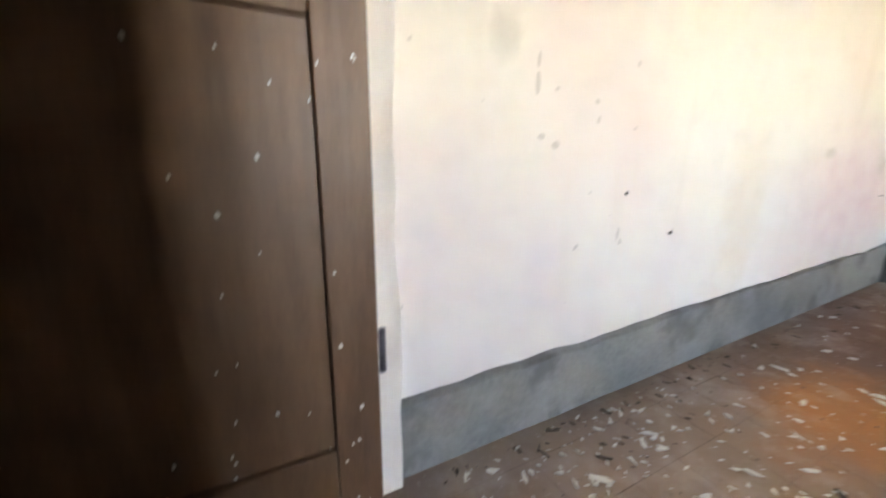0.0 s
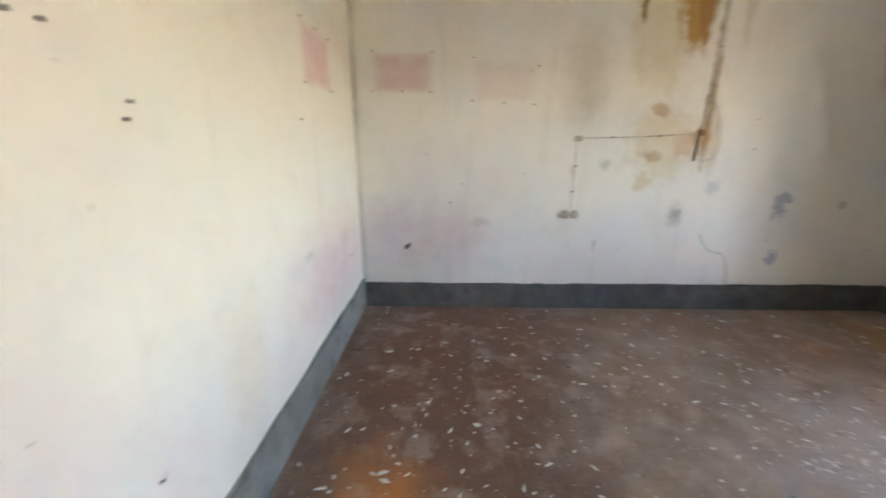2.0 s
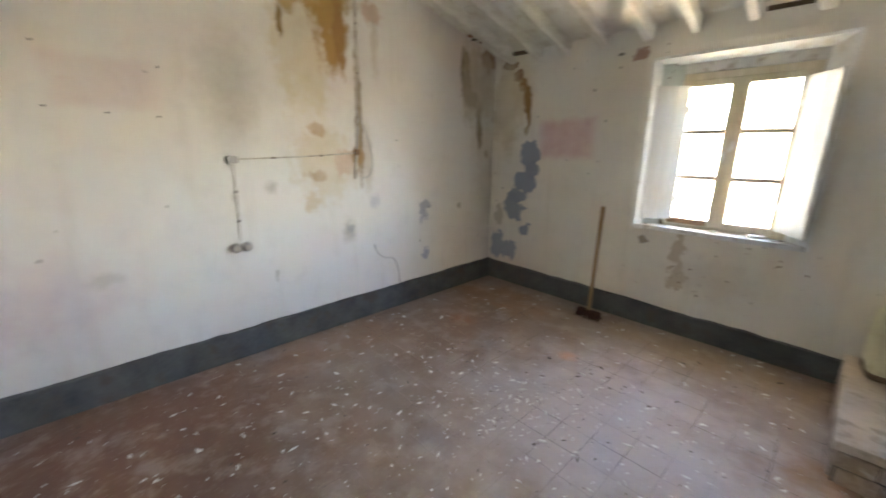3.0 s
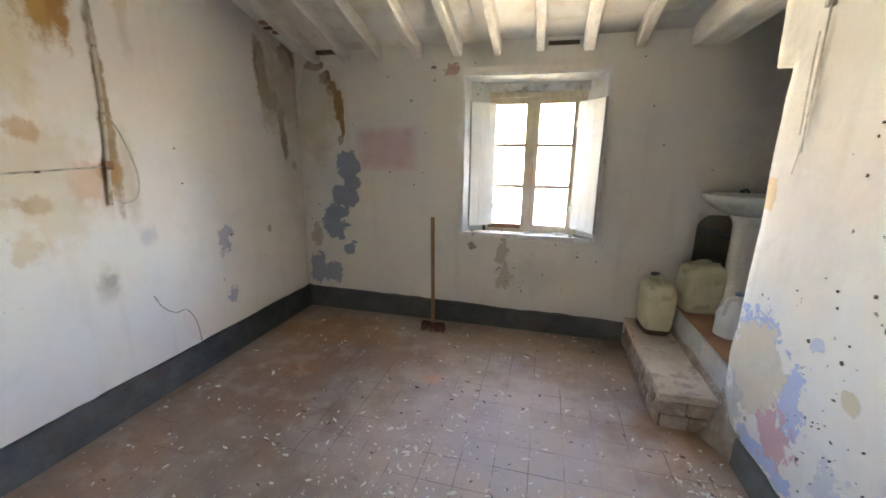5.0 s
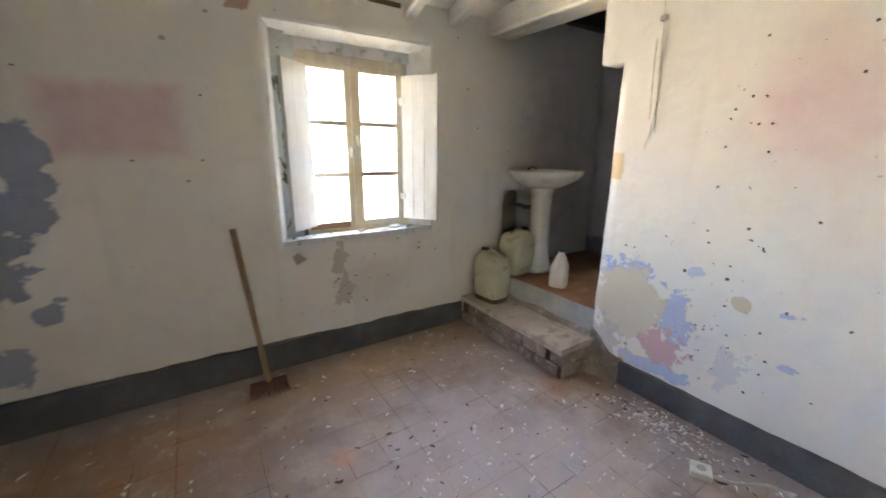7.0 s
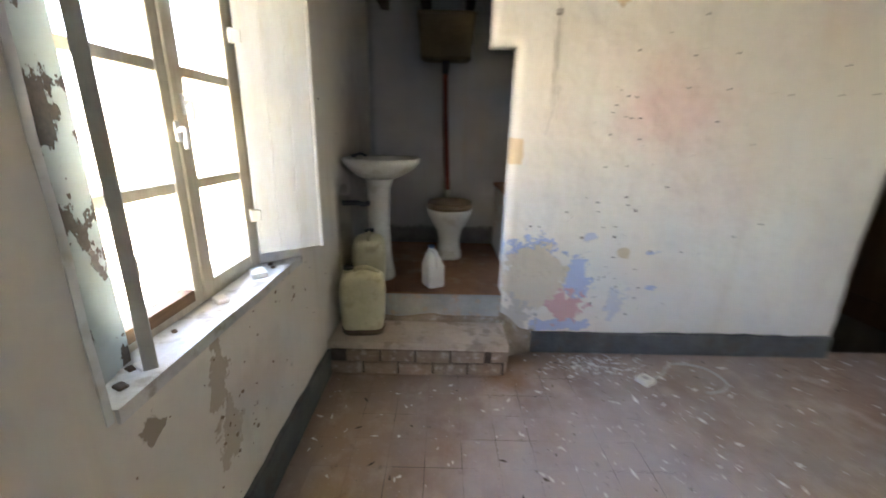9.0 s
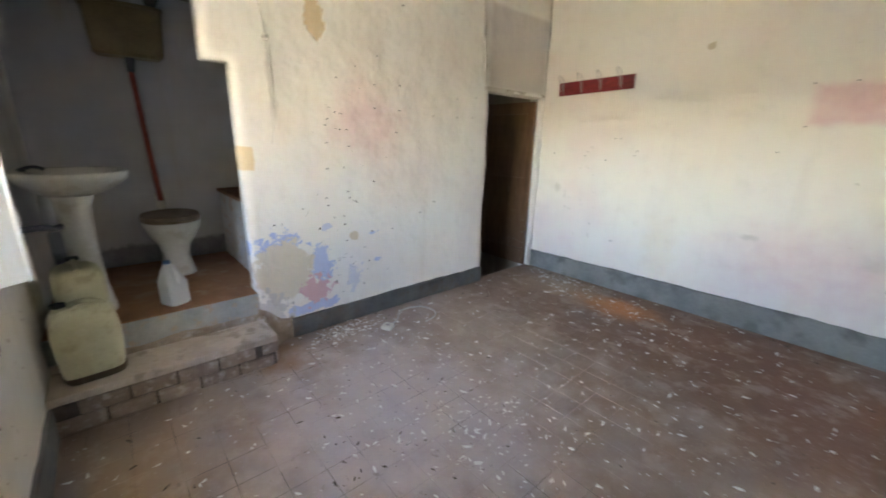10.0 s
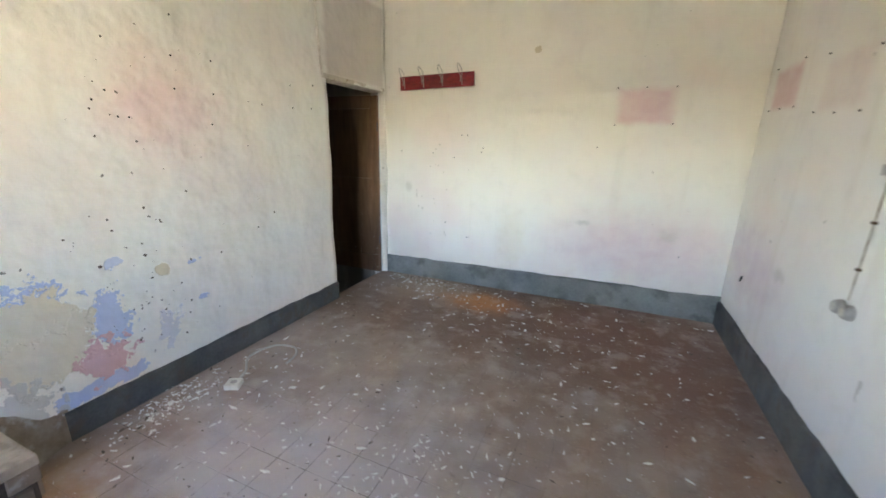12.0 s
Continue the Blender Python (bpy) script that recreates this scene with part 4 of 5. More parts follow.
for z, dx in ((1.52, -0.02), (1.44, 0.03)):
    bm = box((cx + dx - 0.012, FY1 + 0.022, z - 0.03), (cx + dx + 0.012, FY1 + 0.03, z + 0.03), 0.004)
    add_tube(bm, smooth_path([(cx + dx, FY1 + 0.02, z), (cx + dx, FY1 + 0.05, z + 0.005), (cx + dx + 0.01, FY1 + 0.055, z - 0.05)], 4), 0.008)
    part("latch", bm, M_WHITEMETAL, win, "white painted latch")


def reveal(name, points, z0, z1, paint, label):
    """An upright lining of the splayed jamb; points: its outline in plan."""
    bm = bmesh.new()
    k = 18
    rings = []
    for i in range(k + 1):
        z = z0 + (z1 - z0) * i / k
        rings.append([bm.verts.new(Vector((x, y, z)) + noise.noise_vector(Vector((x, y, z)) * 6) * 0.004) for x, y in points])
    for A, B in zip(rings, rings[1:]):
        for q in range(len(points)):
            r = (q + 1) % len(points)
            bm.faces.new((A[q], A[r], B[r], B[q]))
    bm.faces.new(rings[0]), bm.faces.new(rings[-1])
    part(name, bm, paint, win, label)


reveal("reveal", ((WX1 + 0.012, YS + 0.004), (WX1 - 0.006, YS + 0.004), (1.688, YS - 0.072), (WX1 + 0.012, YS - 0.072)), WZ0 - 0.02, WZ1, M_REVEAL, "white painted plaster edge")
reveal("jamb_lining", ((WX1 + 0.01, YS - 0.074), (1.689, YS - 0.074), (1.600, YS - 0.090), (1.600, YS - 0.13), (WX1 + 0.01, YS - 0.13)), WZ0, WZ1 - 0.01, M_PEEL, "mint jamb lining, paint peeling to dark wood")
reveal("jamb_lining", ((1.5985, YS - 0.096), (1.540, YS - 0.104), (1.540, YS - 0.128), (1.5985, YS - 0.128)), WZ0, WZ1 - 0.05, M_PEEL, "jamb strip, mint paint peeling")
reveal("reveal", ((WX0 - 0.012, YS + 0.004), (WX0 + 0.006, YS + 0.004), (0.755, YS - 0.134), (0.755, YS - 0.20), (WX0 - 0.012, YS - 0.20)), WZ0 - 0.02, WZ1, M_REVEAL, "white painted plaster reveal")
bm = bmesh.new()
rows = []
for i in range(19):
    x = WX0 - 0.005 + (WX1 - WX0 + 0.01) * i / 18
    rows.append([bm.verts.new(Vector((x, y, z)) + noise.noise_vector(Vector((x, y, z)) * 6) * 0.004) for y, z in ((YS + 0.004, WZ1 + 0.012), (YS + 0.004, WZ1 - 0.006), (YS - 0.118, WZ1 - 0.045), (YS - 0.118, WZ1 + 0.012))])
for A, B in zip(rows, rows[1:]):
    for q in range(4):
        bm.faces.new((A[q], A[(q + 1) % 4], B[(q + 1) % 4], B[q]))
bm.faces.new(rows[0]), bm.faces.new(rows[-1])
part("soffit", bm, M_REVEAL, win, "white painted plaster soffit")
bm = box((WX0 + 0.01, -3.47, WZ0 - 0.03), (WX1 - 0.01, YS + 0.012, WZ0 + 0.006))
bmesh.ops.subdivide_edges(bm, edges=bm.edges[:], cuts=7, use_grid_fill=True)
for v in bm.verts:
    v.co += noise.noise_vector(v.co * 7) * 0.006
part("window_sill", bm, M_SILL, win, "rough flaking sill")


def shutter(hinge, outer, z0, z1):
    """A board shutter from its hinge line to its free edge."""
    h, o = Vector((*hinge, 0)), Vector((*outer, 0))
    d = (o - h).normalized()
    w = (o - h).length
    m = Matrix.Translation((h.x, h.y, 0)) @ Matrix.Rotation(math.atan2(d.y, d.x), 4, "Z")
    s = thing("shutter", "open white painted board shutter on the window", "shutter", m, "window shutters")
    n = 3
    for k in range(n):
        part("board", box((w * k / n + 0.0003, -0.011, z0), (w * (k + 1) / n - 0.0003, 0.011, z1), 0.0015, 0.001), M_SHUTTER, s)
    part("edge_trim", box((w + 0.0005, -0.014, z0 - 0.004), (w + 0.014, 0.014, z1 + 0.004), 0.003), M_SHUTTER, s)
    for z in (z0 + 0.17, z1 - 0.17):
        part("hinge", box((-0.022, -0.016, z - 0.025), (0.02, 0.016, z + 0.025), 0.004), M_SHUTTER, s)
    return s


shutter((0.810, -3.222), (0.650, -3.010), 0.935, 1.955)
shutter((1.480, -3.224), (1.654, -3.078), 0.935, 1.955)

# ---- alcove fixtures ----
SX, SY = -0.34, -2.86
sink = thing("pedestal_sink", "white ceramic pedestal washbasin, dusty", "sink", pose(SX, SY, PLAT_Z))
RZ = 1.292 - PLAT_Z
bm = loft([(RZ - 0.145, 0, -0.02, 0.11, 0.10, 2.2), (RZ - 0.125, 0, -0.015, 0.18, 0.155, 2.3), (RZ - 0.09, 0, -0.005, 0.245, 0.205, 2.4), (RZ - 0.055, 0, 0, 0.288, 0.243, 2.6), (RZ - 0.035, 0, 0, 0.302, 0.256, 2.7),
           (RZ - 0.008, 0, 0, 0.308, 0.260, 2.8), (RZ, 0, 0, 0.300, 0.253, 2.8), (RZ - 0.004, 0, 0.01, 0.262, 0.20, 2.4), (RZ - 0.04, 0, 0.015, 0.23, 0.17, 2.2), (RZ - 0.10, 0, 0.02, 0.13, 0.10, 2.0)], 40)
part("basin", bm, M_CERAMIC, sink, smooth=True)
bm = loft([(0.0, 0, -0.03, 0.125, 0.11, 2.6), (0.03, 0, -0.03, 0.12, 0.105, 2.6), (0.16, 0, -0.03, 0.092, 0.085, 2.5), (0.40, 0, -0.03, 0.078, 0.075, 2.4), (RZ - 0.22, 0, -0.03, 0.085, 0.08, 2.4), (RZ - 0.125, 0, -0.02, 0.12, 0.105, 2.2)], 28)
part("pedestal", bm, M_CERAMIC, sink, smooth=True)
part("drain", loft([(RZ - 0.101, 0, 0.02, 0.022, 0.022, 2), (RZ - 0.094, 0, 0.02, 0.02, 0.02, 2)], 16), M_STEEL, sink)
part("drain_pipe", tube(smooth_path([(0.02, -0.05, RZ - 0.30), (0.08, -0.12, RZ - 0.32), (0.14, -0.16, RZ - 0.30), (0.16, -0.255, RZ - 0.30)], 5), 0.018), M_DARKPIPE, sink, "dark waste pipe")
part("tap", add_tube(tube([(0, -0.20, RZ - 0.004), (0, -0.20, RZ + 0.015)], 0.018), smooth_path([(0, -0.20, RZ + 0.01), (0, -0.15, RZ + 0.022), (0, -0.11, RZ + 0.006)], 4), 0.009), M_DARKPIPE, sink, "stub of a tap")

TX, TY = -0.98, -2.37
wc = thing("toilet", "white ceramic toilet with a brown seat", "toilet", pose(TX, TY, PLAT_Z) @ Matrix.Scale(1.1, 4))
bm = loft([(0.0, 0.02, 0, 0.20, 0.11, 2.6), (0.03, 0.02, 0, 0.19, 0.10, 2.5), (0.12, 0.0, 0, 0.14, 0.085, 2.3), (0.20, 0.01, 0, 0.15, 0.10, 2.2), (0.27, 0.03, 0, 0.19, 0.14, 2.2), (0.34, 0.05, 0, 0.225, 0.172, 2.2), (0.385, 0.05, 0, 0.235, 0.182, 2.2),
           (0.395, 0.05, 0, 0.23, 0.178, 2.2), (0.392, 0.06, 0, 0.18, 0.13, 2.1), (0.30, 0.05, 0, 0.13, 0.09, 2.0), (0.20, 0.03, 0, 0.06, 0.05, 2.0)], 36)
part("bowl", bm, M_CERAMIC, wc, smooth=True)
part("seat", loft([(0.396, 0.05, 0, 0.235, 0.182, 2.2), (0.414, 0.05, 0, 0.24, 0.186, 2.2), (0.418, 0.05, 0, 0.23, 0.176, 2.2)], 36), M_SEAT, wc, "dull brown seat")
part("lid", loft([(0.419, 0.04, 0, 0.228, 0.178, 2.3), (0.432, 0.04, 0, 0.228, 0.178, 2.3), (0.438, 0.04, 0, 0.20, 0.155, 2.2)], 36), M_SEAT, wc, "brown closed lid")
part("inlet", tube(smooth_path([(-0.17, 0, 0.33), (-0.24, -0.01, 0.34), (-0.255, -0.02, 0.42), (-0.255, -0.025, 0.55)], 5), 0.03, 12), M_CERAMIC, wc)
cist = thing("high_cistern", "high wall-hung aged tan toilet cistern with a red flush pipe", "cistern", pose(BACK_X, -2.43, 2.06))
bm = loft([(0.0, 0.11, 0, 0.085, 0.19, 6), (0.02, 0.11, 0, 0.10, 0.215, 7), (0.30, 0.11, 0, 0.11, 0.235, 8), (0.33, 0.11, 0, 0.112, 0.237, 8)], 40)
part("tank", bm, M_TANK, cist)
part("lid", loft([(0.331, 0.11, 0, 0.118, 0.245, 8), (0.352, 0.11, 0, 0.118, 0.245, 8), (0.36, 0.11, 0, 0.105, 0.23, 8)], 40), M_TANK, cist)
part("flush_pipe", tube([(0.085, -0.005, -0.09), (0.085, 0.015, -0.6), (0.085, 0.04, -1.10)], 0.021, 12), M_RUSTPIPE, cist, "red painted flush pipe")
part("coupling", loft([(-0.10, 0.085, -0.005, 0.026, 0.026, 2), (-0.05, 0.09, -0.003, 0.03, 0.03, 2), (0.0, 0.10, 0, 0.035, 0.035, 2)], 16), M_DARKPIPE, cist)


def jerrycan(m, wid, dep, high, label, residue):
    c = thing("jerrycan", label, "jerrycan", m, "plastic jerrycans")
    a, b = wid / 2, dep / 2
    bm = loft([(0.0, 0, 0, a * 0.78, b * 0.76, 4), (0.015, 0, 0, a * 0.88, b * 0.86, 4), (0.06, 0, 0, a * 0.96, b * 0.95, 4.5), (high * 0.30, 0, 0, a, b, 4.5), (high * 0.32, 0, 0, a * 0.985, b * 0.985, 4.5), (high * 0.34, 0, 0, a * 1.01, b * 1.01, 4.5),
               (high * 0.60, 0, 0, a * 1.02, b * 1.03, 4.5), (high * 0.78, 0, 0, a, b, 4.5), (high * 0.86, 0, 0, a * 0.94, b * 0.91, 4), (high * 0.905, 0, 0, a * 0.80, b * 0.74, 3.5), (high * 0.925, 0, 0, a * 0.55, b * 0.45, 3)], 40)
    for v in bm.verts:
        v.co += noise.noise_vector(v.co * 7 + Vector((wid * 50, 0, 0))) * 0.006
    part("body", bm, M_JERRY, c, smooth=True)
    part("handle", tube(smooth_path([(-a * 0.35, 0, high * 0.915), (-a * 0.2, 0, high * 0.97), (a * 0.25, 0, high * 0.975), (a * 0.75, 0, high * 0.90)], 5), 0.014, 10), M_JERRY, c)
    part("neck", loft([(high * 0.90, -a * 0.6, 0, 0.032, 0.032, 2), (high * 0.96, -a * 0.6, 0, 0.028, 0.028, 2)], 18), M_JERRY, c)
    part("cap", loft([(high * 0.961, -a * 0.6, 0, 0.033, 0.033, 2), (high, -a * 0.6, 0, 0.032, 0.032, 2)], 18), M_CAP, c, "black screw cap")
    if residue:
        bm = loft([(0.002, 0, 0, a * 0.90, b * 0.90, 4), (0.02, 0, 0, a * 0.97, b * 0.97, 4), (0.040, 0, 0, a * 0.98, b * 0.98, 4)], 40)
        part("residue", bm, M_SEDIMENT_SHADE, c, "dark brown residue round the base")
    return c


jerrycan(pose(0.150, -2.925, STEP_Z, 0, 0, 96), 0.275, 0.205, 0.435, "dusty greenish plastic jerrycan standing on the brick step", True)
jerrycan(pose(-0.13, -2.93, PLAT_Z, 0, 0, 8), 0.27, 0.22, 0.39, "dusty yellowish plastic jerrycan beside the basin pedestal", False)

jug = thing("plastic_jug", "empty white plastic jug with a loop handle", "jug", pose(-0.17, -2.49, PLAT_Z, 0, 0, 28))
bm = loft([(0.0, 0, 0, 0.066, 0.058, 4), (0.010, 0, 0, 0.073, 0.065, 5), (0.15, 0, 0, 0.073, 0.065, 5), (0.178, -0.006, 0, 0.065, 0.058, 4), (0.225, -0.024, 0, 0.042, 0.04, 3), (0.258, -0.03, 0, 0.024, 0.024, 2), (0.272, -0.03, 0, 0.02, 0.02, 2)], 32)
part("body", bm, M_JUG, jug, smooth=True)
part("handle", tube(smooth_path([(-0.016, 0, 0.252), (0.026, 0, 0.255), (0.058, 0, 0.222), (0.068, 0, 0.15)], 6), [0.015] * 18 + [0.017], 10), M_JUG, jug, smooth=True)
part("cap", loft([(0.271, -0.03, 0, 0.022, 0.022, 2), (0.288, -0.03, 0, 0.021, 0.021, 2)], 18), M_BLUECAP, jug, "small blue-grey cap")

# ---- broom ----
broom = thing("broom", "old push broom leaning on the wall, worn wooden handle", "broom", pose(1.925, -2.875, 0))
top, bot = Vector((0.075, -0.228, 0.985)), Vector((0.0, 0.0, 0.07))
mid = bot.lerp(top, 0.25)
part("handle", tube([mid, bot.lerp(top, 0.6), top], [0.015, 0.0165, 0.018], 12), M_HANDLE, broom)
part("ferrule", tube([bot, mid], [0.017, 0.0165], 12), M_HANDLE, broom, "grimy lower handle")
part("head", box((-0.105, -0.03, 0.045), (0.105, 0.03, 0.072), 0.01, 0.003), M_BRISTLE, broom)
bm = bmesh.new()
for i in range(34):
    for j in range(6):
        x, y = -0.098 + 0.196 * i / 33, -0.026 + 0.052 * j / 5
        fx, fy = x * 1.12 + rng.uniform(-0.008, 0.008), y * 1.7 + rng.uniform(-0.008, 0.008)
        add_tube(bm, [(x, y, 0.048), (fx, fy, 0.002)], [0.003, 0.002], 4)
part("bristles", bm, M_BRISTLE, broom, "dark red-brown worn bristles")

# ---- coat rack ----
rack = thing("coat_rack", "dark red painted coat rack board with four wire hooks", "coat rack", pose(0.60, north(0.60) - 0.008, 2.085, 0, -1.6, 0.7))
part("board", box((-0.402, -0.022, -0.066), (0.402, 0.0, 0.066), 0.004, 0.002), M_REDBOARD, rack)
for k, x in enumerate((-0.36, -0.145, 0.065, 0.27)):
    bm = tube(smooth_path([(x + 0.01, -0.026, -0.05), (x + 0.01, -0.028, 0.02), (x + 0.012, -0.045, 0.09), (x - 0.012, -0.085, 0.135), (x - 0.022, -0.07, 0.10), (x - 0.006, -0.03, 0.03), (x - 0.006, -0.026, -0.02)], 6), 0.0035, 6)
    hook = part("hook", bm, M_STEEL, rack, "bent steel wire hook")
    part("screw", box((x - 0.004, -0.028, -0.005), (x + 0.008, -0.022, 0.007), 0.002), M_NAIL, hook)

# ---- wiring ----
X = XE - 0.008
wire = thing("surface_wiring", "old surface wiring with clips on the stained wall", "wiring")
main = [(X, -1.37, 1.24), (X, -1.39, 1.44), (X, -1.415, 1.71), (X, -1.43, 2.10), (X, -1.44, 2.86)]
part("riser_conduit", tube(smooth_path(main, 4), 0.0105, 8), M_CONDUIT, wire)
part("cross_cable", tube([(X, -0.455, 1.412), (X, -0.92, 1.422), (X, -1.38, 1.445)], 0.005, 6), M_CONDUIT, wire)
part("drop_cable", tube([(X, -0.455, 1.41), (X, -0.452, 1.15), (X, -0.442, 0.86)], 0.004, 6), M_CONDUIT, wire)
part("junction_box", box((X - 0.02, -0.487, 1.388), (X + 0.006, -0.43, 1.432), 0.005), M_SOCKET, wire, "small grimy junction box")
part("junction_box", box((X - 0.016, -1.415, 1.43), (X + 0.006, -1.37, 1.475), 0.006), M_RAIL, wire, "rusted junction box")
for y, z in ((-0.453, 1.20), (-0.448, 1.0), (-0.72, 1.418), (-1.08, 1.428), (-1.418, 1.72), (-1.43, 2.05), (-1.435, 2.4)):
    part("clip", box((X - 0.009, y - 0.010, z - 0.006), (X + 0.006, y + 0.010, z + 0.006), 0.002), M_SEDIMENT_SHADE, wire)
part("loose_wire", tube(smooth_path([(X - 0.01, -1.42, 1.73), (X - 0.03, -1.47, 1.60), (X - 0.03, -1.52, 1.40), (X - 0.02, -1.50, 1.27), (X - 0.01, -1.42, 1.24)], 6), 0.004, 6), M_CABLE, wire)
for y in (-0.405, -0.478):
    so = thing("wall_socket", "round grimy surface-mounted electrical socket", "socket", pose(XE - 0.002, y, 0.815, 0, -90, 0), "wall sockets")
    part("base", loft([(0.0, 0, 0, 0.034, 0.034, 2), (0.012, 0, 0, 0.034, 0.034, 2), (0.03, 0, 0, 0.028, 0.028, 2), (0.034, 0, 0, 0.024, 0.024, 2)], 24), M_SOCKET, so, smooth=False)
    part("face", loft([(0.0341, 0, 0, 0.019, 0.019, 2), (0.0365, 0, 0, 0.017, 0.017, 2)], 20), M_CONDUIT, so)
fs = thing("loose_socket", "loose white socket box with a cable lying on the floor", "socket", pose(0.35, -1.15, 0.0, 0, 0, 28))
bm = box((-0.043, -0.043, 0.003), (0.043, 0.043, 0.036), 0.006)
part("box", bm, M_SOCKETW, fs)
part("hole", loft([(0.0362, 0, 0, 0.02, 0.02, 2), (0.038, 0, 0, 0.018, 0.018, 2)], 18), M_SOCKET, fs)
part("cable", tube(smooth_path([(0.01, 0.04, 0.02), (0.02, 0.13, 0.03), (-0.01, 0.27, 0.05), (0.10, 0.42, 0.045), (0.23, 0.44, 0.02), (0.27, 0.36, 0.008), (0.24, 0.24, 0.007)], 8), 0.0075, 8), M_CABLE, fs, "stiff grey cable")
pipe = thing("corner_pipe", "thin whitewashed pipe running up above the door", "pipe")
part("pipe_run", tube(smooth_path([(0.014, 0.235, 1.99), (0.015, 0.215, 2.1), (0.016, 0.19, 2.4), (0.016, 0.175, 2.8), (0.016, 0.17, 3.3)], 4), 0.009, 8), M_BEAM, pipe)
hang = thing("hanging_wire", "thin wire hanging from a nail on the plaster", "wire")
part("cable", tube(smooth_path([(0.020, -1.796, 2.13), (0.020, -1.792, 1.95), (0.022, -1.788, 1.75), (0.020, -1.782, 1.55)], 5), 0.004, 6), M_BEAM, hang, "whitewashed cable")
part("cable", tube(smooth_path([(0.020, -1.832, 2.02), (0.022, -1.826, 1.85), (0.020, -1.815, 1.62)], 5), 0.0035, 6), M_BEAM, hang, "whitewashed cable")
part("strand", tube(smooth_path([(0.012, -1.83, 2.30), (0.014, -1.81, 2.11), (0.018, -1.80, 1.90), (0.02, -1.785, 1.76), (0.025, -1.77, 1.72), (0.025, -1.785, 1.69), (0.02, -1.79, 1.74), (0.014, -1.80, 1.60), (0.012, -1.83, 1.46)], 6), 0.0016, 5), M_CABLE, hang)
part("peg", box((0.0, -1.825, 2.10), (0.03, -1.795, 2.125), 0.004), M_SOCKET, hang)

rs = random.Random(17)
bm = bmesh.new()
for _ in range(46):
    x, z, w = rs.uniform(LX0 + 0.45, LX1 - 0.02), 0.05 + 1.0 * rs.random() ** 1.6, rs.uniform(0.0016, 0.0042)
    y = LY0 - 0.0005 if x > LX1 - 0.088 else LY0 + 0.0115
    ring = [bm.verts.new((x + w * math.cos(a) * rs.uniform(0.6, 1.1), y, z + w * 1.5 * math.sin(a) * rs.uniform(0.6, 1.1))) for a in (math.pi * k / 3 for k in range(6))]
    out = [bm.verts.new(v.co + Vector((0, -0.0012, 0))) for v in ring]
    bm.faces.new(out)
    for k in range(6):
        bm.faces.new((ring[k], ring[(k + 1) % 6], out[(k + 1) % 6], out[k]))
part("paint_spatter", bm, M_FLAKE, door, "white paint spatter")

# ---- nails and plugs left in the walls ----
bm = loft([(0.0, 0, 0, 0.003, 0.003, 2), (0.005, 0, 0, 0.003, 0.003, 2), (0.0055, 0, 0, 0.006, 0.006, 2), (0.008, 0, 0, 0.0045, 0.0045, 2)], 8)
first = tagged(mesh_object("nail", bm, M_NAIL), "rusty dark nail driven in the plaster", "nail", "nails in the walls")
NAILS = {
    "N": ((0.2, 1.4), (0.57, 1.39), (1.1, 1.41), (0.89, 1.57), (0.95, 1.57), (2.51, 1.97), (2.29, 1.97), (2.73, 1.97), (2.3, 1.67), (2.74, 1.68), (2.18, 1.48), (2.96, 0.56), (0.73, 0.66), (1.12, 1.45), (0.81, 1.35), (0.98, 0.52)),
    "E": ((1.12, 2.04), (0.67, 2.03), (0.68, 1.75), (1.13, 1.76), (0.9, 1.755), (0.36, 1.99), (-0.13, 1.93), (-0.1, 1.66), (0.37, 1.69), (0.13, 1.67), (-2.17, 0.92), (-1.8, 1.55), (-1.82, 1.33)),
    "S": ((0.40, 2.24), (2.00, 2.24), (2.76, 1.79), (2.07, 1.72), (2.41, 1.38), (2.1, 1.38), (2.18, 1.27), (0.3, 1.9), (0.2, 1.62), (2.41, 2.18)),
    "W": ((-1.02, 1.91), (-0.77, 1.93), (-1.02, 1.74), (-0.78, 1.74), (-1.26, 1.45), (-0.81, 1.56), (-1.32, 1.57), (-1.27, 1.57), (-1.42, 1.64), (-1.36, 1.69), (-1.34, 1.93), (-0.99, 2.12), (-0.12, 1.72), (0.07, 1.73), (-0.13, 1.88), (0.1, 1.91), (-1.45, 1.06), (-0.55, 0.86)),
}


def face(side, u, z):
    """How far the uneven plaster stands off its plane."""
    q = {"N": Vector((u, YN, z)), "S": Vector((u, YS, z)), "E": Vector((XE, u, z)), "W": Vector((0.0, u, z))}[side]
    return (0.020 if side == "W" else 0.006) * (noise.noise(q * 2.3) + 0.45 * noise.noise(q * 6.5))


def nail_pose(side, u, z):
    f = face(side, u, z)
    return {"N": pose(u, north(u) + f - 0.001, z, 90), "S": pose(u, YS + f + 0.001, z, -90), "E": pose(XE + f - 0.001, u, z, 0, -90), "W": pose(f + 0.001, u, z, 0, 90)}[side]


first.matrix_basis = nail_pose("E", 0.89, 0.54)
for side, spots in NAILS.items():
    for u, z in spots:
        copy_thing(first, nail_pose(side, u, z))


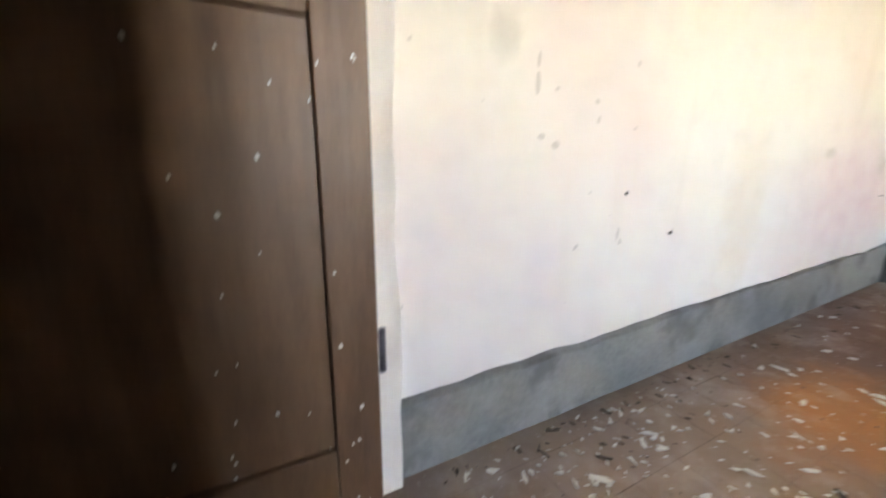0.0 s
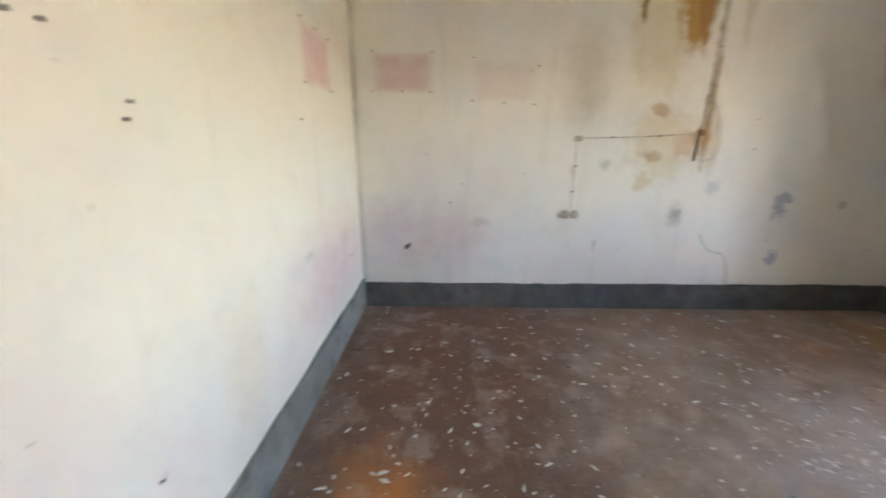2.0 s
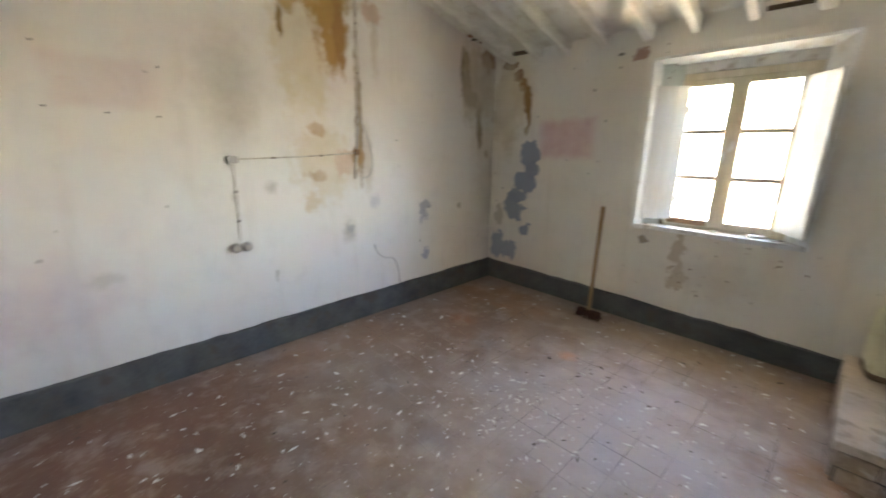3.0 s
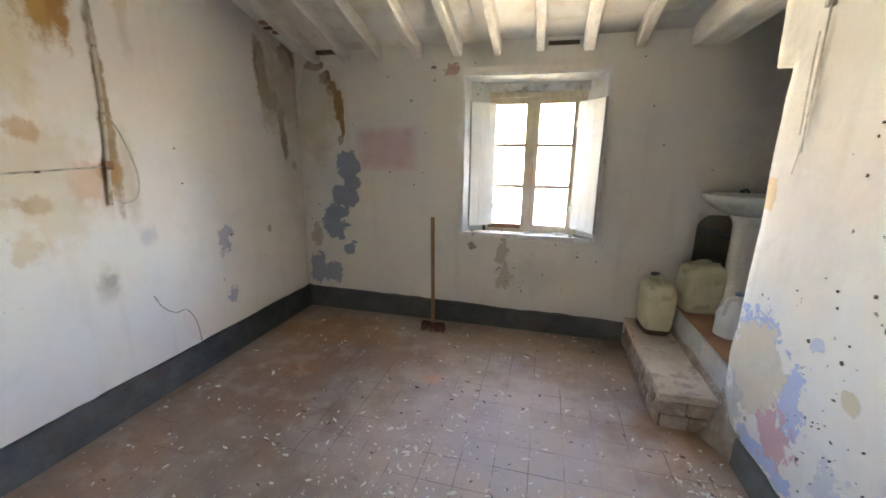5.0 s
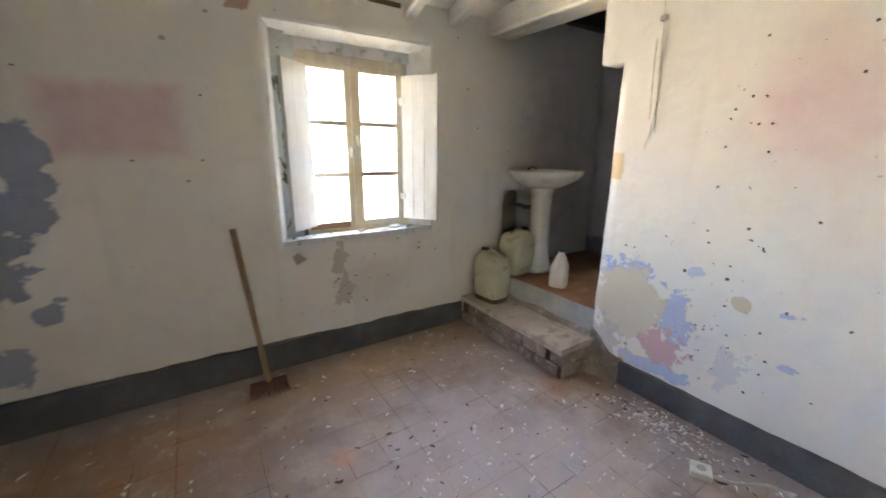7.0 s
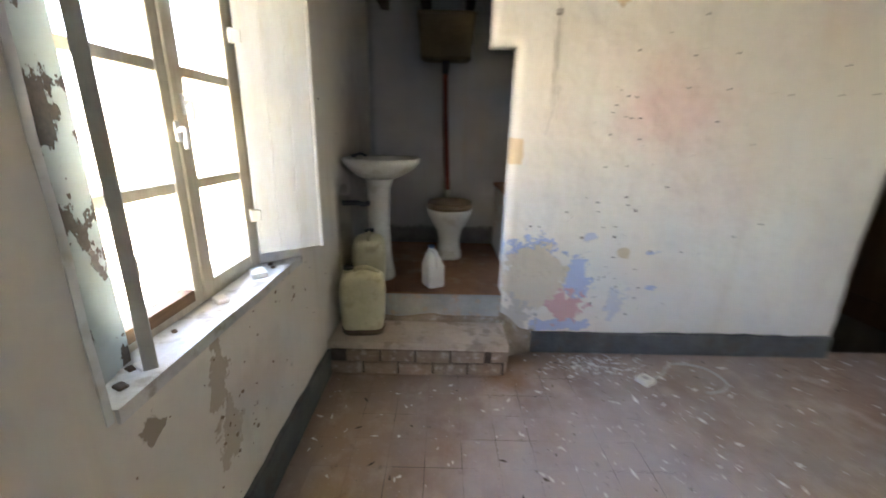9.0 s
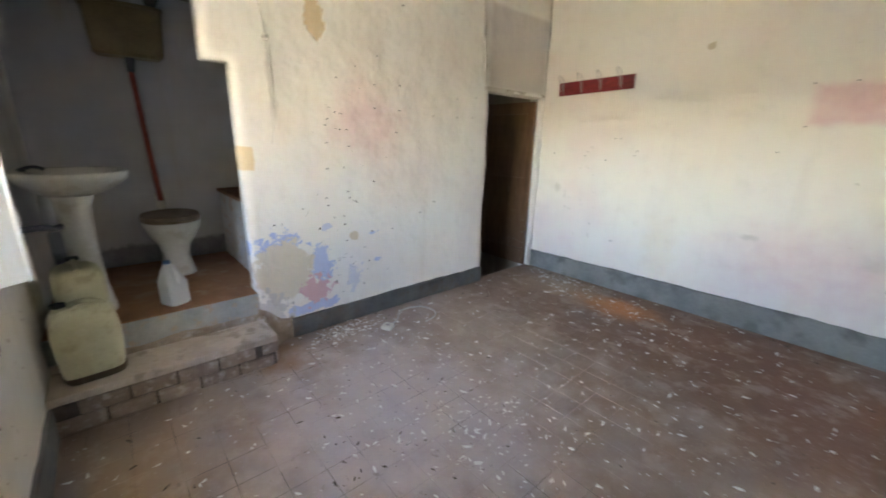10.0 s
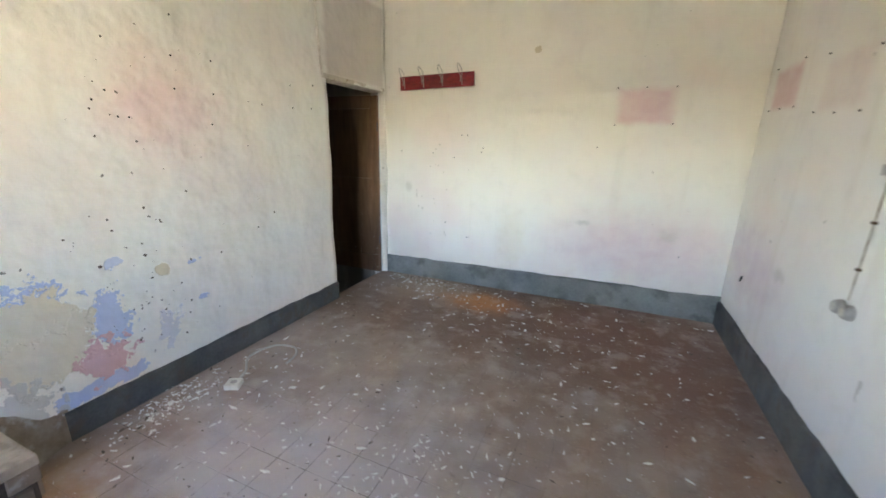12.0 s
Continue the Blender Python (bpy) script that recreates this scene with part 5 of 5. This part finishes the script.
def chips(name, side, regions, colour, size, label, seed):
    """Small broken-edged pits and scabs in the paint."""
    rr = random.Random(seed)
    verts, faces = [], []
    for u0, z0, su, sz, count in regions:
        for _ in range(count):
            u, z = rr.gauss(u0, su), rr.gauss(z0, sz)
            s = size * (0.4 + 1.3 * rr.random() ** 3)
            asp, t0, k, base = rr.uniform(0.45, 1.0), rr.uniform(0, 3.1), rr.randint(5, 7), len(verts)
            f = face(side, u, z)
            for lvl in (-0.002, 0.0022):
                for q in range(k):
                    a = 2 * math.pi * q / k
                    w = 0.65 + 0.6 * noise.noise(Vector((seed + base, q * 1.7, 0)))
                    pu, pz = math.cos(a) * s * w, math.sin(a) * s * w * asp
                    uu, zz = u + pu * math.cos(t0) - pz * math.sin(t0), z + pu * math.sin(t0) + pz * math.cos(t0)
                    verts.append((f + lvl, uu, zz) if side == "W" else (uu, YS + f + lvl, zz))
            for q in range(k):
                faces.append((base + q, base + (q + 1) % k, base + k + (q + 1) % k, base + k + q))
            faces.append(tuple(base + k + q for q in range(k)))
    me = bpy.data.meshes.new(name)
    me.from_pydata(verts, [], faces)
    me.materials.append(colour)
    return tagged(new(name, me), label, "chips", "", "stuff")


chips("paint_chips", "W", [(-1.30, 0.45, 0.12, 0.15, 34), (-1.45, 0.95, 0.2, 0.15, 14), (-1.35, 1.65, 0.12, 0.10, 6), (-0.9, 0.9, 0.4, 0.4, 16), (-0.8, 1.8, 0.5, 0.3, 16)], M_CRUMB, 0.0085, "dark chips where the paint has come away", 31)
chips("plaster_scabs", "S", [(1.25, 0.45, 0.22, 0.15, 34), (1.0, 0.75, 0.3, 0.05, 12), (1.9, 2.2, 0.4, 0.03, 8), (0.5, 0.7, 0.15, 0.2, 8)], M_SEAT, 0.011, "brown scabs of bare plaster under the window", 37)
# proud dark strip, its colour stands in for the slit's shade
structure("wall_gap", box((0.86, YS - 0.02, 2.352), (1.09, YS + 0.008, 2.382), 0.004, 0.004), M_SEDIMENT_SHADE, "dark strip standing in for the shaded slit between beams", "gap")
hole = thing("wall_break", "broken hole in the plaster, its dark inside a black lens", "hole", pose(XE - 0.006, 0.89, 0.54))
# solid black lens on the wall in place of the hole's shaded inside
part("cavity", loft([(-0.026, 0, 0.012, 0.004, 0.014, 2), (0.0, 0, 0, 0.006, 0.022, 2), (0.024, 0, -0.02, 0.004, 0.010, 2)], 10), M_CAP, hole)

crack = thing("wall_crack", "thin branching crack in the whitewashed wall", "crack")
part("crack_line", tube(smooth_path([(XE - 0.001, -1.52, 0.66), (XE - 0.001, -1.56, 0.57), (XE - 0.001, -1.64, 0.50), (XE - 0.001, -1.72, 0.49), (XE - 0.001, -1.78, 0.38), (XE - 0.001, -1.80, 0.22)], 5), 0.0028, 4), M_SEDIMENT_SHADE, crack)

# ---- broken lath in the ceiling corner ----
lath = thing("broken_lath", "rotten brown laths showing through the broken ceiling corner", "laths")
rl = random.Random(21)
for k in range(3):
    yy = YS + 0.30 + 0.07 * k
    x0, x1 = 3.165 + rl.uniform(-0.01, 0.03), XE - rl.uniform(0.03, 0.08)
    part("lath", box((x0, yy, roof(yy) - 0.022 + rl.uniform(-0.008, 0.004)), (x1, yy + 0.05, roof(yy) - 0.004), 0.003, 0.012), M_SEDIMENT_SHADE if k % 2 else M_TERRA, lath)
part("lath", box((2.86, YS + 0.02, roof(YS) - 0.030), (3.10, YS + 0.07, roof(YS) - 0.002), 0.003, 0.014), M_SEDIMENT_SHADE, lath)

# ---- rubble on the sill ----
for x, y, s, dark in ((0.90, -3.19, 0.05, 0), (1.16, -3.20, 0.035, 0), (1.56, -3.17, 0.028, 0), (1.64, -3.165, 0.020, 1), (1.57, -3.195, 0.018, 1), (1.50, -3.205, 0.014, 1), (0.80, -3.17, 0.016, 1), (0.76, -3.20, 0.018, 1), (1.38, -3.215, 0.012, 1)):
    bm = box((-s, -s * 0.6, 0), (s, s * 0.6, s * 0.5), 0.006, 0.012)
    ob = tagged(mesh_object("rubble", bm, M_SEDIMENT_SHADE if dark else M_FLAKE), "dark crumbled dirt lying on the window sill" if dark else "broken plaster lump lying on the window sill", "rubble", "rubble on the sill")
    ob.matrix_basis = pose(x, y, WZ0 + 0.007, 0, 0, 40 * x)


# ---- debris on the floor ----
def sag(x, y):
    return -0.003 * x / XE


def flakes(name, spots, material, size, label, seed):
    """Thin chips with broken outlines, strewn over the floor."""
    r = random.Random(seed)
    verts, faces = [], []
    for x, y in spots:
        s = size * (0.35 + 1.1 * r.random() ** 2.5)
        lng = r.uniform(0.8, 2.2)
        t0, k = r.uniform(0, 6.28), r.randint(3, 5)
        h, tilt = s * r.uniform(0.12, 0.45), r.uniform(-0.25, 0.25)
        base = len(verts)
        zz = sag(x, y) + 0.003
        for lvl in (0, 1):
            for q in range(k):
                a = 2 * math.pi * q / k + r.uniform(-0.25, 0.25)
                w = r.uniform(0.6, 1.2)
                px, py = math.cos(a) * s * lng * w, math.sin(a) * s * 0.6 * w
                verts.append((x + px * math.cos(t0) - py * math.sin(t0), y + px * math.sin(t0) + py * math.cos(t0), zz + lvl * (h + abs(px * tilt))))
        for q in range(k):
            faces.append((base + q, base + (q + 1) % k, base + k + (q + 1) % k, base + k + q))
        faces.append(tuple(base + k + q for q in range(k)))
        faces.append(tuple(base + k - 1 - q for q in range(k)))
    me = bpy.data.meshes.new(name)
    me.from_pydata(verts, [], faces)
    me.materials.append(material)
    return tagged(new(name, me), label, "debris", "", "stuff")


def strewn(count, seed, clusters):
    r = random.Random(seed)
    out = []
    while len(out) < count:
        if r.random() < 0.45:
            x, y = r.uniform(0.05, XE - 0.05), r.uniform(YS + 0.05, YN - 0.05)
        else:
            cxx, cyy, sx, sy = r.choice(clusters)
            x, y = r.gauss(cxx, sx), r.gauss(cyy, sy)
        if 0.04 < x < XE - 0.04 and YS + 0.04 < y < YN - 0.04 and not (x < 0.36 and y < OPEN_Y + 0.05):
            out.append((x, y))
    return out


flakes("plaster_flakes", strewn(1350, 1, [(1.75, -1.45, 0.22, 0.2), (1.6, -1.3, 0.5, 0.4), (0.5, 1.08, 0.2, 0.08), (1.0, -1.3, 0.45, 0.4), (1.9, 0.4, 0.5, 0.35), (1.0, 0.85, 0.45, 0.2), (2.2, -0.6, 0.5, 0.5)]), M_FLAKE, 0.0094, "white plaster flakes strewn over the floor", 3)
flakes("large_flakes", strewn(130, 6, [(1.75, -1.45, 0.3, 0.22), (1.5, -1.2, 0.4, 0.3), (1.95, 0.25, 0.3, 0.3), (0.8, 0.95, 0.4, 0.15)]), M_FLAKE, 0.0145, "larger curled plaster flakes on the floor", 14)
flakes("plaster_pile", [(random.gauss(0.17, 0.075), random.gauss(-1.36, 0.17)) for _ in range(300)], M_FLAKE, 0.0082, "heap of white plaster crumbs by the wall", 5)
flakes("dark_crumbs", strewn(480, 8, [(1.0, -1.7, 0.5, 0.4), (1.7, -2.0, 0.5, 0.4), (0.6, 1.05, 0.3, 0.1), (1.4, YN - 0.07, 1.0, 0.025), (0.9, YN - 0.06, 0.6, 0.02), (0.15, -1.3, 0.10, 0.3)]), M_CRUMB, 0.0085, "dark crumbs and droppings on the floor", 9)

# ---- outside ground ----
structure("ground", box((-400, -400, -3.2), (400, 400, -3.0)), M_GROUND, "dry sunlit ground outside the window", "ground")

# ---- floor and its tiles ----
P = 0.172
bm = bmesh.new()
nx, ny = 20, 26
grid = [[bm.verts.new((-0.06 + (XE + 0.1) * i / nx, YS - 0.05 + (YN - YS + 0.14) * j / ny, 0)) for j in range(ny + 1)] for i in range(nx + 1)]
for row in grid:
    for v in row:
        v.co.z = sag(v.co.x, v.co.y) - 0.0010
for i in range(nx):
    for j in range(ny):
        bm.faces.new((grid[i][j], grid[i + 1][j], grid[i + 1][j + 1], grid[i][j + 1]))
low = bmesh.ops.extrude_face_region(bm, geom=bm.faces[:])
bmesh.ops.translate(bm, vec=(0, 0, -0.15), verts=[g for g in low["geom"] if isinstance(g, bmesh.types.BMVert)])
floor = structure("floor", bm, M_JOINT, "dusty brown cement tile floor strewn with plaster", "floor")


def tile_data():
    h, e = P / 2 - 0.0012, 0.0003
    bm = bmesh.new()
    a = [bm.verts.new((sx * h, sy * h, -0.006)) for sx, sy in ((-1, -1), (1, -1), (1, 1), (-1, 1))]
    b = [bm.verts.new((sx * h, sy * h, -0.0002)) for sx, sy in ((-1, -1), (1, -1), (1, 1), (-1, 1))]
    c = [bm.verts.new((sx * (h - e), sy * (h - e), 0)) for sx, sy in ((-1, -1), (1, -1), (1, 1), (-1, 1))]
    for A, B in ((a, b), (b, c)):
        for q in range(4):
            bm.faces.new((A[q], A[(q + 1) % 4], B[(q + 1) % 4], B[q]))
    bm.faces.new(c)
    bmesh.ops.recalc_face_normals(bm, faces=bm.faces[:])
    me = bpy.data.meshes.new("tile")
    bm.to_mesh(me)
    bm.free()
    me.materials.append(M_FLOOR)
    me.materials.append(M_JOINT)
    for p in me.polygons:
        p.material_index = 0 if p.normal.z > 0.9 else 1
    return me


tile_me = tile_data()
r = random.Random(11)
rest_v, rest_f = [], []
x = 1.361 - P / 2 - 9 * P
count = 0
cells = []
while x < XE + P / 2:
    y = -2.143 + P / 2 - 7 * P
    while y < YN + P / 2:
        if x > -0.13:
            cells.append((x, y))
        y += P
    x += P
cells.sort(key=lambda c: (c[0] - 1.5) ** 2 + 0.6 * (c[1] + 1.2) ** 2)
for x, y in cells:
    lo_x, hi_x, lo_y, hi_y = max(x - P / 2, -0.05), min(x + P / 2, XE + 0.02), max(y - P / 2, YS - 0.03), min(y + P / 2, YN + 0.07)
    whole = hi_x - lo_x > P - 0.001 and hi_y - lo_y > P - 0.001
    z = sag(x, y) + r.uniform(-0.0003, 0.0003)
    if whole and count < 300:
        t = new("tile", tile_me)
        t.parent = floor
        t.matrix_basis = pose(x, y, z, r.uniform(-0.12, 0.12), r.uniform(-0.12, 0.12), 90 * r.randrange(4))
        count += 1
    elif hi_x - lo_x > 0.004 and hi_y - lo_y > 0.004:
        g, k = 0.001, len(rest_v)
        rest_v += [(px, py, zz) for zz in (z - 0.006, z) for px, py in ((lo_x + g, lo_y + g), (hi_x - g, lo_y + g), (hi_x - g, hi_y - g), (lo_x + g, hi_y - g))]
        rest_f += [tuple(k + q for q in f) for f in ((4, 5, 6, 7), (0, 1, 5, 4), (1, 2, 6, 5), (2, 3, 7, 6), (3, 0, 4, 7))]
me = bpy.data.meshes.new("edge_tiles")
me.from_pydata(rest_v, [], rest_f)
me.materials.append(M_FLOOR)
me.materials.append(M_JOINT)
for p in me.polygons:
    p.material_index = 0 if abs(p.normal.z) > 0.9 else 1
rest = new("edge_tiles", me)
rest.parent = floor
rest["kind"] = "stuff"
